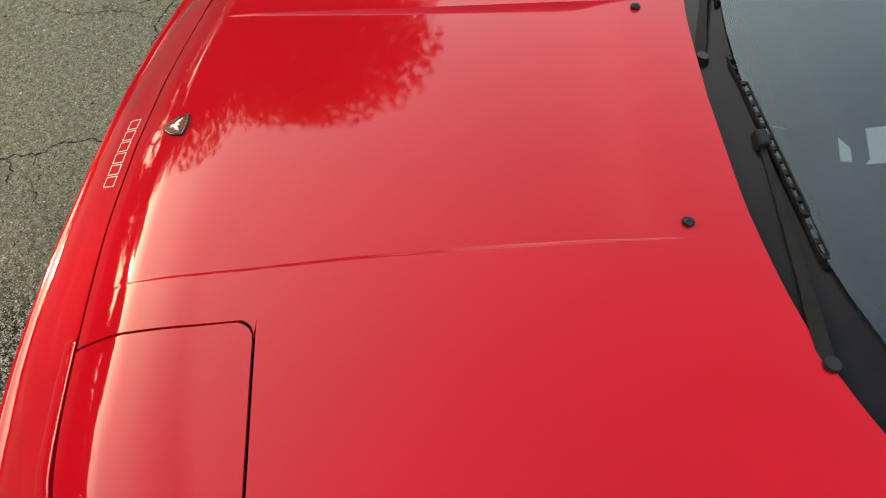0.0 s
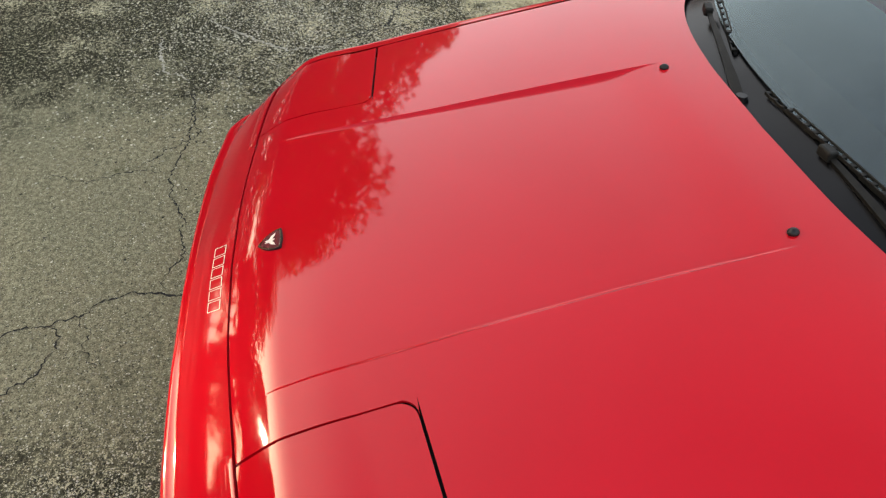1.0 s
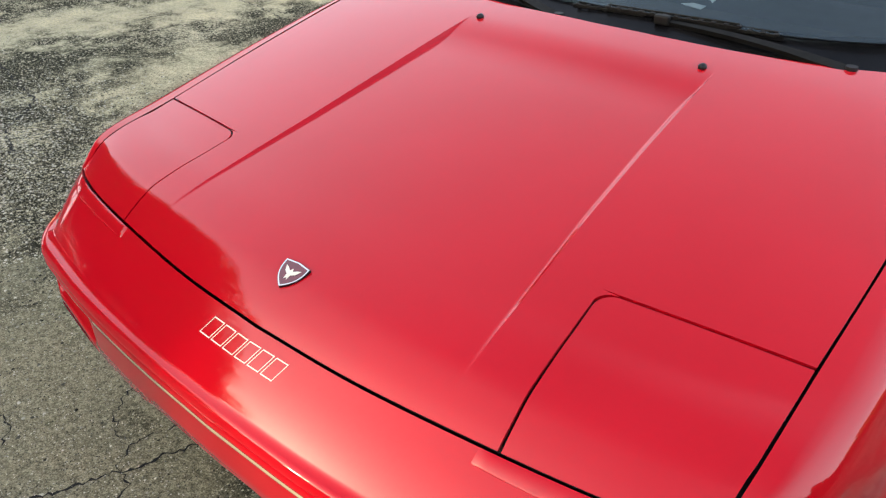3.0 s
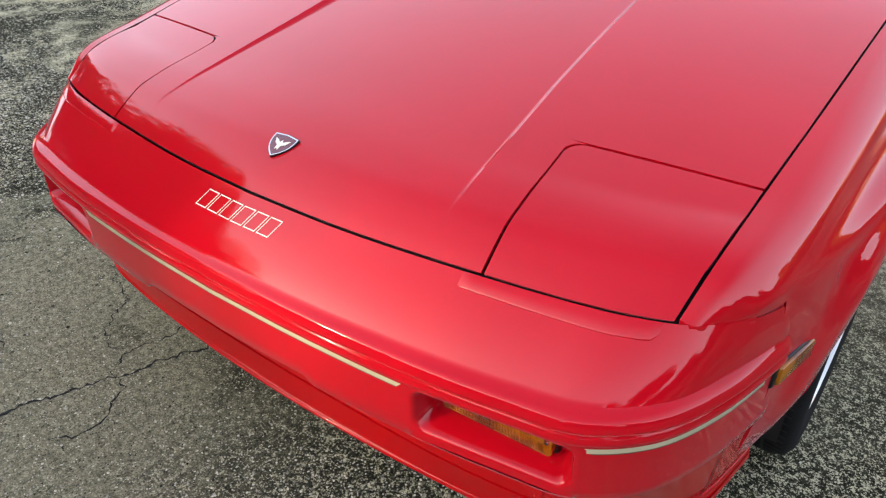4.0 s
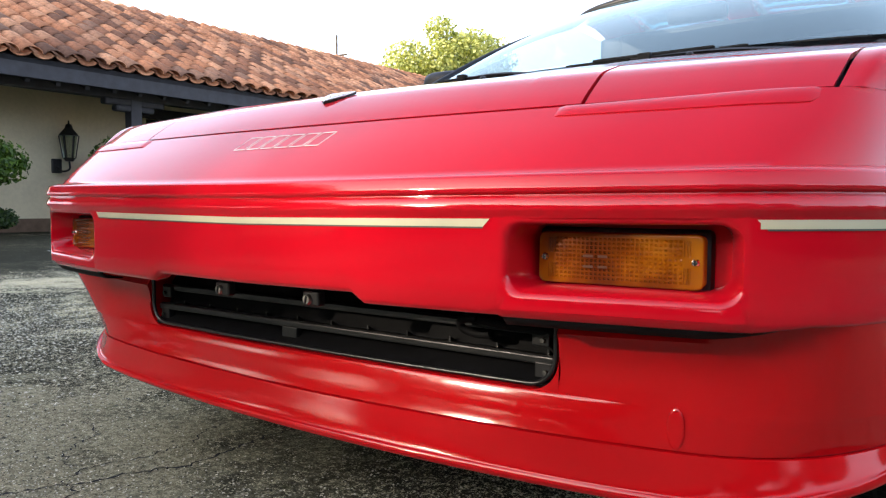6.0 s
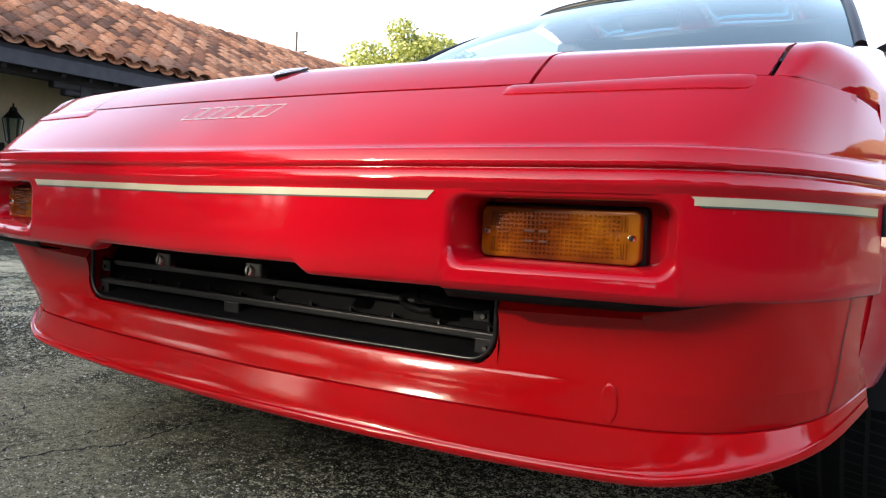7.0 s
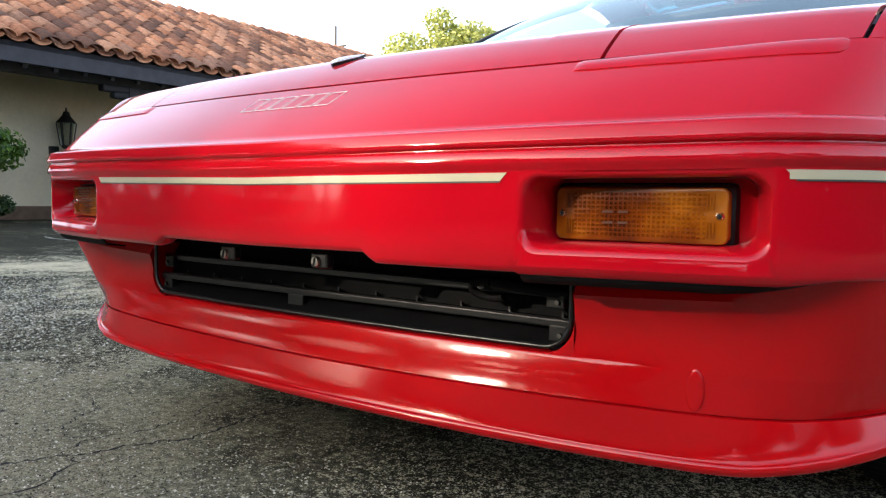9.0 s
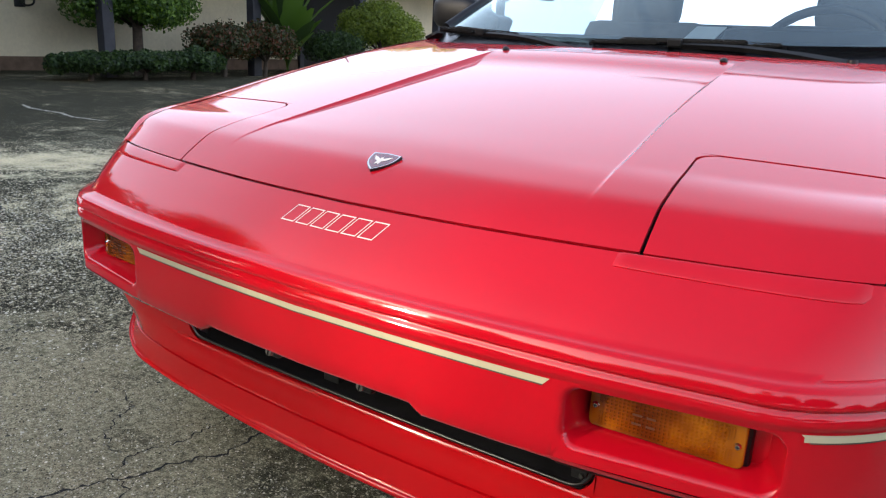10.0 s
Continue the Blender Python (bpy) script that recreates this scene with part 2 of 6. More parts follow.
# ---------- ground ----------
def make_asphalt():
    """Old asphalt: dark binder with pale stone showing through, a worn grey field, sunlit and shaded places painted in.
    """
    m, nt, b = mat_new("worn_asphalt", (0.1, 0.1, 0.09), 1.0, spec=0.06)
    c = coords(nt)
    xyz = nt.nodes.new("ShaderNodeSeparateXYZ")
    nt.links.new(c, xyz.inputs[0])

    def put(sock, v):
        if isinstance(v, (int, float)):
            sock.default_value = v
        else:
            nt.links.new(v, sock)

    def calc(op, a, k, o=0.0):
        n = nt.nodes.new("ShaderNodeMath")
        n.operation = op
        for i, v in enumerate((a, k, o)):
            put(n.inputs[i], v)
        return n.outputs[0]

    def span(v, lo, hi, a=0.0, z=1.0, soft=True):
        n = nt.nodes.new("ShaderNodeMapRange")
        n.interpolation_type = "SMOOTHSTEP" if soft else "LINEAR"
        for i, q in enumerate((v, lo, hi, a, z)):
            put(n.inputs[i], q)
        return n.outputs[0]

    def noise(scale, detail, rough, warp=0.0):
        n = noise_node(nt, scale, detail, rough, c)
        n.inputs["Distortion"].default_value = warp
        return n.outputs["Fac"]

    def away(x, y):
        """Distance from a place on the ground."""
        return calc("SQRT", calc("ADD", calc("POWER", calc("SUBTRACT", xyz.outputs["X"], x), 2.0), calc("POWER", calc("SUBTRACT", xyz.outputs["Y"], y), 2.0)), 0.0)

    patch, mid, fine = noise(0.75, 5, 0.62, 0.4), noise(4.2, 7, 0.72, 0.3), noise(190.0, 3, 0.7)
    grit, clump = noise(600.0, 2, 0.7), noise(58.0, 3, 0.65)
    cells = noise_node(nt, 380.0, vec=c, kind="ShaderNodeTexVoronoi")
    bw = nt.nodes.new("ShaderNodeRGBToBW")
    nt.links.new(cells.outputs["Color"], bw.inputs[0])
    speck = calc("MULTIPLY_ADD", bw.outputs[0], 0.36, calc("MULTIPLY", span(fine, 0.34, 0.66, 0.0, 1.0, False), 0.36))
    speck = calc("MULTIPLY_ADD", span(clump, 0.36, 0.64, 0.0, 1.0, False), 0.28, speck)
    rag = calc("SUBTRACT", mid, 0.5)
    dense = span(calc("MULTIPLY_ADD", mid, 0.55, calc("MULTIPLY", patch, 0.45)), 0.45, 0.68)
    # shade towards the house, painted as a strip with fewer pale stones
    shade_strip = span(calc("MULTIPLY_ADD", rag, 1.8, xyz.outputs["X"]), -4.5, -5.6)
    edge = span(dense, 0.0, 1.0, 0.66, 0.40, False)
    edge = calc("MULTIPLY_ADD", shade_strip, 0.13, edge)
    # bare stone where water has washed the binder away, in front of the bumper
    stony = calc("MULTIPLY", span(calc("MULTIPLY_ADD", rag, 1.5, xyz.outputs["X"]), -0.25, 0.30), span(calc("MULTIPLY_ADD", rag, -1.3, away(0.50, 0.10)), 1.7, 0.9))
    edge = calc("MULTIPLY_ADD", calc("SUBTRACT", 0.585, edge), stony, edge)
    white = span(speck, calc("SUBTRACT", edge, 0.035), calc("ADD", edge, 0.045))
    binder = ramp(nt, speck, [(0.2, (0.006, 0.006, 0.005)), (0.55, (0.055, 0.054, 0.040))]).outputs[0]
    stone = ramp(nt, grit, [(0.35, (0.38, 0.36, 0.275)), (0.65, (0.86, 0.82, 0.65))]).outputs[0]
    rough_field = mix_color(nt, white, binder, stone)
    worn_field = ramp(nt, speck, [(0.16, (0.085, 0.080, 0.058)), (0.48, (0.26, 0.248, 0.185)), (0.84, (0.46, 0.44, 0.335))]).outputs[0]
    worn = span(calc("MULTIPLY_ADD", rag, -2.6, away(-0.85, -0.30)), 1.35, 0.65, 0.0, 0.92)
    worn = calc("MULTIPLY", worn, calc("SUBTRACT", 1.0, stony))
    colour = mix_color(nt, worn, rough_field, worn_field)
    # sunlight painted in a sandy tone: beside the car and towards the garage
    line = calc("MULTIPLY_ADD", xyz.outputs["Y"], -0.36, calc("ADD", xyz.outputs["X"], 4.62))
    sun_band = span(calc("MULTIPLY_ADD", rag, -2.6, calc("ABSOLUTE", line, 0.0)), 0.62, 0.05)
    sun_band = calc("MULTIPLY", sun_band, span(calc("MULTIPLY_ADD", rag, 2.0, xyz.outputs["Y"]), 0.2, 1.3))
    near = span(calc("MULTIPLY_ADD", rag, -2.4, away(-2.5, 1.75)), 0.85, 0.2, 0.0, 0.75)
    sun_apron = span(calc("MULTIPLY_ADD", rag, 1.5, xyz.outputs["Y"]), 0.7, 3.2, 0.0, 0.95)
    sun_apron = calc("MULTIPLY", sun_apron, calc("MULTIPLY", span(xyz.outputs["X"], -0.6, 0.4), span(calc("MULTIPLY_ADD", xyz.outputs["Y"], -0.15, xyz.outputs["X"]), 1.9, 0.9)))
    sun_mask = calc("MAXIMUM", calc("MAXIMUM", sun_band, near), sun_apron)
    sun_mask = calc("MULTIPLY", sun_mask, span(speck, 0.20, 0.50, 0.35, 1.0))
    dust_glare = ramp(nt, mid, [(0.35, (0.48, 0.44, 0.32)), (0.65, (0.78, 0.725, 0.54))]).outputs[0]
    colour = mix_color(nt, sun_mask, colour, dust_glare)
    # thin moss in the hollows
    moss = span(noise(9.0, 4, 0.7), 0.60, 0.72, 0.0, 0.45)
    colour = mix_color(nt, moss, colour, (0.055, 0.065, 0.022))
    tint = ramp(nt, patch, [(0.35, (0.94, 0.94, 0.82)), (0.65, (1.06, 1.01, 0.86))]).outputs[0]
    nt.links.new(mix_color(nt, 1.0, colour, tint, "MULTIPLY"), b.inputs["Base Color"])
    bump(nt, b, speck, 0.8, 0.006)
    return m


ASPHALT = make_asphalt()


def build_ground():
    xs = [-3000, -300, -60, -20, -8, -3, 0, 3, 8, 20, 60, 300, 3000]
    rails = [[Vector((x, y, 0)) for x in xs] for y in xs]
    v, f = sheet_data(rails)
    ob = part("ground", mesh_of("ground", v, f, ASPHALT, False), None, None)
    tagged(ob, "worn grey asphalt driveway with pale speckles and cracks", "ground", kind="structure")
    return ob


GROUND = build_ground()


# ---------- the car ----------
CAR = thing("sports_car", "glossy red eighties two-seat sports car parked on asphalt", "car")
HL_IN, HL_OUT = 0.4185, 0.702       # pop-up headlight cover, inner (at the rear) and outer edge
GAP = 0.005


def lerp_table(tab, x):
    xs = [a for a, _ in tab]
    ys = [b for _, b in tab]
    return float(np.interp(x, xs, ys))


def smooth_table(tab):
    """A smooth function through a short table."""
    sp = spline([(a, b, 0) for a, b in tab], 40)
    xs, ys = [p.x for p in sp], [p.y for p in sp]
    return lambda x: float(np.interp(x, xs, ys))


nose_y = smooth_table([(0, 0.274), (0.2, 0.281), (0.4, 0.302), (0.55, 0.323), (0.64, 0.343), (0.702, 0.366)])
hood_z = smooth_table([(0.26, 0.607), (0.285, 0.6285), (0.31, 0.6458), (0.335, 0.6608), (0.350, 0.6687), (0.362, 0.6729), (0.38, 0.6784), (0.45, 0.6972), (0.56, 0.7210), (0.70, 0.7505), (0.85, 0.7813), (1.0, 0.8105), (1.15, 0.838), (1.27, 0.857), (1.5, 0.887)])


def hood_surface(x, y):
    ax = abs(x)
    front = nose_y(ax) - 0.274                      # the nose line sweeps back towards the sides
    k = max(0.0, 1.0 - max(0.0, y - nose_y(ax)) / 0.17)
    k = k * k * (3 - 2 * k)
    z = hood_z(y - front * k) + 0.008 * k * (ax / 0.70) ** 2
    crown = 0.024 * (ax / 0.70) ** 2
    return z - crown * min(1.0, max(0.0, (y - nose_y(ax)) / 0.18))


def hl_in(y):
    """The inner edge of a headlight cover, which spreads towards the nose."""
    return lerp_table([(0.30, 0.4365), (0.57, HL_IN)], y)


def crease_x(y):
    return lerp_table([(0.34, 0.346), (0.51, 0.335), (0.70, 0.3205), (0.90, 0.311), (1.15, 0.303), (1.26, 0.299), (1.4, 0.297)], y)


def recess(y):
    """Depth of the sunk middle panel and the width of its side wall."""
    return max(0.0, RECESS(y))


RECESS = smooth_table([(0.20, 0.0), (0.335, 0.0), (0.50, 0.0035), (0.75, 0.0080), (1.0, 0.0112), (1.05, 0.0113), (1.09, 0.0092), (1.13, 0.0035), (1.165, 0.0004), (1.20, 0.0), (1.6, 0.0)])


def hood_rear(x):
    return HOOD_REAR(abs(x))


HOOD_REAR = smooth_table([(0, 1.259), (0.2, 1.265), (0.30, 1.274), (0.407, 1.291), (0.508, 1.318), (0.597, 1.356), (0.645, 1.390), (0.68, 1.43), (0.702, 1.47), (0.74, 1.53)])


def out_x(y):
    """The shut line between the hood or a headlight cover and the wing."""
    return lerp_table([(0.34, 0.684), (0.36, 0.688), (0.40, 0.6935), (0.444, 0.698), (0.60, 0.702), (0.757, 0.709), (1.054, 0.718), (1.47, 0.729)], y)


def cover_rear(x):
    """The rear edge of a headlight cover."""
    return 0.569 + (abs(x) - HL_IN) / (HL_OUT - HL_IN) * 0.035


def build_hood():
    """One grid: every column shares its rows behind the headlight covers' rear edge."""
    n_front, n_rear = 26, 46
    ns, nb = 12, 8                                   # columns outside the covers' inner edge, and in the sunk field

    def y_cut(x):
        return cover_rear(max(abs(x), HL_IN)) + GAP / 2

    def columns(y):
        xc = crease_x(y)
        ew = hl_in(y) - GAP / 2
        w = 0.003 + 0.011 * min(1, recess(y) / 0.012)
        xs = [(xc - w - 0.003) * k / nb for k in range(nb + 1)] + [xc - w, xc - w * 0.5, xc, xc + 0.003]
        xs += [xc + 0.003 + (ew - xc - 0.003) * k / 7 for k in range(1, 8)]
        kinds = [2] * (nb + 2) + [1, 0, 0] + [0] * 7
        return xs, kinds

    verts, faces = [], []
    ids = {}

    def put(key, x, y, drop):
        for sg in (1, -1):
            if (key, abs(x) < 1e-9) == (key, True) and sg < 0:
                ids[(key, -1)] = ids[(key, 1)]
                continue
            ids[(key, sg)] = len(verts)
            verts.append(Vector((sg * x, y, hood_surface(x, y) - drop)))

    def row_y(i, x):
        y0, yc, y1 = nose_y(min(x, HL_OUT)) + 0.0006, y_cut(x), hood_rear(x)
        if i <= n_front:
            return y0 + (yc - y0) * i / n_front
        return yc + (y1 - yc) * (i - n_front) / n_rear

    n_mid = nb + 5 + 7
    for i in range(n_front + n_rear + 1):
        ym = row_y(i, 0.43)
        ew = hl_in(ym) - GAP / 2
        xs, kinds = columns(ym)
        for c, (x, kd) in enumerate(zip(xs, kinds)):
            y = row_y(i, x)
            d = recess(y) * (1.0 if kd == 2 else 0.5 if kd == 1 else 0.0)
            put((i, c), x, y, d)
        if i >= n_front:
            for c in range(1, ns + 1):
                x = ew + (out_x(row_y(i, HL_OUT)) - GAP / 2 - ew) * c / ns
                put((i, n_mid - 1 + c), x, row_y(i, x), 0.0)
    total = n_mid + ns
    for i in range(n_front + n_rear):
        for c in range(total - 1):
            if c >= n_mid - 1 and i < n_front:
                continue
            for sg in (1, -1):
                q = [ids[((i, c), sg)], ids[((i, c + 1), sg)], ids[((i + 1, c + 1), sg)], ids[((i + 1, c), sg)]]
                if len(set(q)) == 4:
                    faces.append(tuple(q) if sg > 0 else tuple(reversed(q)))
    sharp = set()
    for i in range(n_front + n_rear):
        for sg in (1, -1):
            a, b = ids[((i, nb + 3), sg)], ids[((i + 1, nb + 3), sg)]
            if recess(verts[a].y) > 0.0008:
                sharp.add((min(a, b), max(a, b)))
    # rounded filler at the covers' inner rear corner
    for sg in (-1, 1):
        r = 0.030
        ew = HL_IN - GAP / 2
        cx, cy = ew + r, y_cut(HL_IN) - r
        pts = [(ew, y_cut(HL_IN))]
        for k in range(9):
            a = math.pi - k / 8 * math.pi / 2
            pts.append((cx + r * math.cos(a), cy + r * math.sin(a)))
        b0 = len(verts)
        verts += [Vector((sg * x, y, hood_surface(x, y))) for x, y in pts]
        for k in range(1, 9):
            q = (b0, b0 + k, b0 + k + 1)
            faces.append(q if sg < 0 else tuple(reversed(q)))
    me = mesh_of("hood", verts, faces, PAINT)
    hood = part("hood", me, None, CAR, "red hood with a sunk middle panel")
    bm = bmesh.new()
    bm.from_mesh(me)
    bm.verts.ensure_lookup_table()
    bm.normal_update()
    bmesh.ops.reverse_faces(bm, faces=[fc for fc in bm.faces if fc.normal.z < 0])
    for e in bm.edges:
        k = tuple(sorted(v.index for v in e.verts))
        if k in sharp or len(e.link_faces) == 1:
            e.smooth = False
    bm.to_mesh(me)
    bm.free()
    s = hood.modifiers.new("thickness", "SOLIDIFY")
    s.thickness, s.offset = 0.006, -1.0
    # near-black sheet added under the shut lines, in place of the shade in them
    rails = []
    for i in range(25):
        s = i / 24
        row = []
        for k in range(31):
            x = -0.738 + 1.476 * k / 30
            ax = min(abs(x), 0.70)
            y = nose_y(ax) + 0.010 + s * (hood_rear(ax) - nose_y(ax) - 0.02)
            row.append(Vector((x, y, hood_surface(ax, y) - 0.022 - 1.6 * max(0.0, abs(x) - 0.70))))
        rails.append(row)
    sheet("hood_well", rails, DARK, CAR, 0.0, "near-black sheet added under the hood for dark shut lines", sharp=0)
    return hood


build_hood()


def build_covers():
    for sg in (-1, 1):
        r = 0.026
        nx, ny = 16, 22
        rails = []
        for i in range(ny + 1):
            s = i / ny
            row = []
            x0 = hl_in(nose_y(0.43) + s * (cover_rear(HL_IN) - nose_y(0.43))) + GAP / 2
            for k in range(nx + 1):
                f = max(0.0, (k - 7) / (nx - 7))
                x1 = out_x(nose_y(0.69) + s * (cover_rear(0.69) - nose_y(0.69))) - GAP / 2
                x = x0 + r * (1 - math.cos(math.pi / 2 * k / 7)) if k <= 7 else x0 + r + (x1 - x0 - r) * f
                ya, yb = nose_y(x) + 0.0006, cover_rear(x) - GAP / 2
                if x < x0 + r:
                    dx = x0 + r - x
                    yb -= r - math.sqrt(max(0.0, r * r - dx * dx))
                y = ya + s * (yb - ya)
                row.append(Vector((sg * x, y, hood_surface(x, y) - 0.0005)))
            rails.append(row if sg > 0 else row[::-1])
        sheet("headlight_cover", rails, PAINT, CAR, 0.006, "red pop-up headlight cover, shut")


build_covers()

# front bumper: plan of the stripe line and the measured rails above and below it
ST_D = [(0, 0.164), (0.2, 0.168), (0.4, 0.181), (0.55, 0.202), (0.64, 0.223), (0.715, 0.288), (0.762, 0.385), (0.7925, 0.503), (0.7965, 0.53)]
RAIL_A = [(0, 0.2705, 0.6165), (0.2, 0.2775, 0.6175), (0.4, 0.2985, 0.6195), (0.55, 0.3195, 0.6225), (0.64, 0.3385, 0.625), (0.712, 0.373, 0.6245), (0.757, 0.435, 0.615), (0.781, 0.503, 0.604), (0.7865, 0.53, 0.598)]
RAIL_B = [(0, 0.177, 0.537), (0.2, 0.182, 0.537), (0.4, 0.199, 0.539), (0.55, 0.223, 0.541), (0.64, 0.248, 0.543), (0.714, 0.312, 0.545), (0.757, 0.405, 0.545), (0.7885, 0.503, 0.546), (0.7945, 0.53, 0.546)]
PER = 10


def plan_offset(o, z):
    """The stripe line's plan pushed outward by o, at height z."""
    half = spline([(x, y, 0) for x, y in ST_D], PER)
    out = []
    for i, p in enumerate(half):
        a, b = half[max(0, i - 1)], half[min(len(half) - 1, i + 1)]
        t = (b - a).normalized()
        n = Vector((t.y, -t.x, 0))
        if i == 0:
            n = Vector((0, -1, 0))
        q = p + n * o
        out.append(Vector((q.x, q.y, z + 0.006 * min(1, q.x / 0.7))))
    return out


def blend_rails(a, b, t, bulge=0.0):
    out = []
    for p, q in zip(a, b):
        v = p.lerp(q, t)
        flat = Vector((p.x * 0.6, -1.0, 0.6)).normalized()
        out.append(v + flat * bulge)
    return out


def face_y(x):
    sp = FACE_LINE
    return float(np.interp(abs(x), [p.x for p in sp], [p.y for p in sp]))


FACE_LINE = spline([(x, y, 0) for x, y in ST_D], 20)
REC_X0, REC_X1, REC_Z0, REC_Z1 = 0.401, 0.645, 0.408, 0.4885   # lamp recess
NOTCH_X = 0.20


def rounded_rect(x0, x1, z0, z1, r, n=6):
    pts = []
    for cx, cz, a0 in ((x1 - r, z1 - r, 0), (x0 + r, z1 - r, 90), (x0 + r, z0 + r, 180), (x1 - r, z0 + r, 270)):
        for k in range(n + 1):
            a = radians(a0 + 90 * k / n)
            pts.append((cx + r * math.cos(a), cz + r * math.sin(a)))
    return pts


def outward_square(x0, x1, z0, z1, r, n):
    """Points on a plain rectangle that match those of rounded_rect, its corners kept."""
    pts = []
    for cx, cz, a0 in ((x1, z1, 0), (x0, z1, 90), (x0, z0, 180), (x1, z0, 270)):
        d0, d1 = (math.cos(radians(a0)), math.sin(radians(a0))), (math.cos(radians(a0 + 90)), math.sin(radians(a0 + 90)))
        for k in range(n + 1):
            u = 2.0 * k / n
            s, d = ((1 - u) * r, d1) if u <= 1 else ((u - 1) * r, d0)
            pts.append((cx - d[0] * s, cz - d[1] * s))
    return pts


def facing(pair, way):
    """A piece of surface with its faces turned towards the given side."""
    vs, fs = pair
    total = 0.0
    for q in fs:
        n = Vector((0, 0, 0))
        for k in range(1, len(q) - 1):
            n += (Vector(vs[q[k]]) - Vector(vs[q[0]])).cross(Vector(vs[q[k + 1]]) - Vector(vs[q[0]]))
        total += n.dot(Vector(way))
    return (vs, fs) if total >= 0 else (vs, [tuple(reversed(q)) for q in fs])


def build_bumper():
    A = spline(RAIL_A, PER)
    B = spline(RAIL_B, PER)
    R0 = [p.lerp(q, 0.55) + Vector((0, 0, 0.0015)) for p, q in zip(B, plan_offset(0.001, 0.5325))]
    flange = [p + Vector((-0.003 * min(1, max(0, (p.x - 0.66) / 0.1)), 0.006, -0.012)) for p in A]
    top = [flange, A, blend_rails(A, B, 0.33, 0.003), blend_rails(A, B, 0.66, 0.0035), blend_rails(A, B, 0.93, 0.0012), B, R0,
           plan_offset(0.0008, 0.5322), plan_offset(0.0018, 0.5305), plan_offset(0.0038, 0.5255), plan_offset(0.0058, 0.5203), plan_offset(0.0064, 0.5175),
           plan_offset(0.0050, 0.5148), plan_offset(0.0006, 0.5130), plan_offset(0.0006, 0.5112), plan_offset(0.0030, 0.5090), plan_offset(0.0046, 0.5050),
           plan_offset(0.0060, 0.5000), plan_offset(0.0056, 0.4960), plan_offset(0.001, 0.4915), plan_offset(0.0, 0.4885)]
    body = [facing(sheet_data([mirrored(r) for r in top]), (0, -1, 0.3))]
    zt, zb = 0.4885, 0.392

    def zc(x, z):
        return z + 0.006 * min(1, abs(x) / 0.7)

    def P(x, z, back=0.0):
        return Vector((x, face_y(x) + back, zc(x, z)))

    # plain face: middle, between the recesses; its lower edge is notched
    xs = [k / 40 * REC_X0 for k in range(41)]
    half_rows = []
    for s in (0, 0.25, 0.5, 0.75, 1.0):
        row = []
        for x in xs:
            low = zb if x > NOTCH_X + 0.018 else (zb + 0.0125 if x < NOTCH_X else zb + 0.0125 * (NOTCH_X + 0.018 - x) / 0.018)
            row.append(P(x, zt + s * (low - zt)))
        half_rows.append(row)
    under = [Vector((p.x, p.y + 0.004, p.z - 0.006)) for p in half_rows[-1]]
    under2 = [Vector((p.x, p.y + 0.012, p.z - 0.008)) for p in half_rows[-1]]
    under3 = [Vector((p.x, p.y + 0.030, p.z - 0.006)) for p in half_rows[-1]]
    body.append(facing(sheet_data([mirrored(r) for r in half_rows + [under, under2, under3]]), (0, -1, -0.1)))
    # outboard of the recess, round the corner
    fl = [p for p in spline([(x, y, 0) for x, y in ST_D], 14)]
    for sg in (-1, 1):
        pts = [Vector((REC_X1, face_y(REC_X1), 0))] + [p for p in fl if p.x > REC_X1 + 0.004]
        rows = []
        prof = [(0.0, zt), (0.0, 0.46), (0.0, 0.43), (0.0, 0.405), (0.0, zb), (-0.004, zb - 0.007), (-0.012, zb - 0.010), (-0.10, zb - 0.010)]
        for o, z in prof:
            row = []
            for i, p in enumerate(pts):
                a, b = pts[max(0, i - 1)], pts[min(len(pts) - 1, i + 1)]
                t = (b - a).normalized()
                fade = min(1.0, max(0.4, (0.715 - p.x) / 0.06))       # the undercut dies out round the corner
                q = p + Vector((t.y, -t.x, 0)) * o * fade
                zz = z if z >= zb - 0.001 else zb + (z - zb) * fade
                row.append(Vector((sg * q.x, q.y, zc(q.x, zz))))
            rows.append(row if sg > 0 else row[::-1])
        body.append(facing(sheet_data(rows), (sg * 0.5, -1, -0.05)))
        # the recess
        n = 8
        inner = (REC_X0 + 0.006, REC_X1 - 0.006, REC_Z0, REC_Z1 - 0.004)
        rim = rounded_rect(*inner, 0.020, n)
        outer = outward_square(REC_X0, REC_X1, zb, zt, 0.022, n)
        mid = (inner[0] + 0.004, inner[1] - 0.003, inner[2] + 0.004, inner[3] - 0.002)
        deep = (inner[0] + 0.008, inner[1] - 0.022, inner[2] + 0.011, inner[3] - 0.003)
        wide = (inner[0] - 0.004, inner[1] + 0.004, inner[2] - 0.004, inner[3] + 0.003)
        loops = [[P(x, z) for x, z in outer], [P(x, z) for x, z in rounded_rect(*wide, 0.022, n)]]
        loops.append([P(x, z, 0.0012) for x, z in rim])
        loops.append([P(x, z, 0.006) for x, z in rounded_rect(*mid, 0.019, n)])
        loops.append([Vector((x, 0.256 + 0.06 * (x - 0.42), zc(x, z))) for x, z in rounded_rect(*deep, 0.016, n)])
        m = len(rim)
        vs = [Vector((sg * v.x, v.y, v.z)) for lp in loops for v in lp]
        fs = []
        for i in range(len(loops) - 1):
            for j in range(m):
                q = (i * m + j, i * m + (j + 1) % m, (i + 1) * m + (j + 1) % m, (i + 1) * m + j)
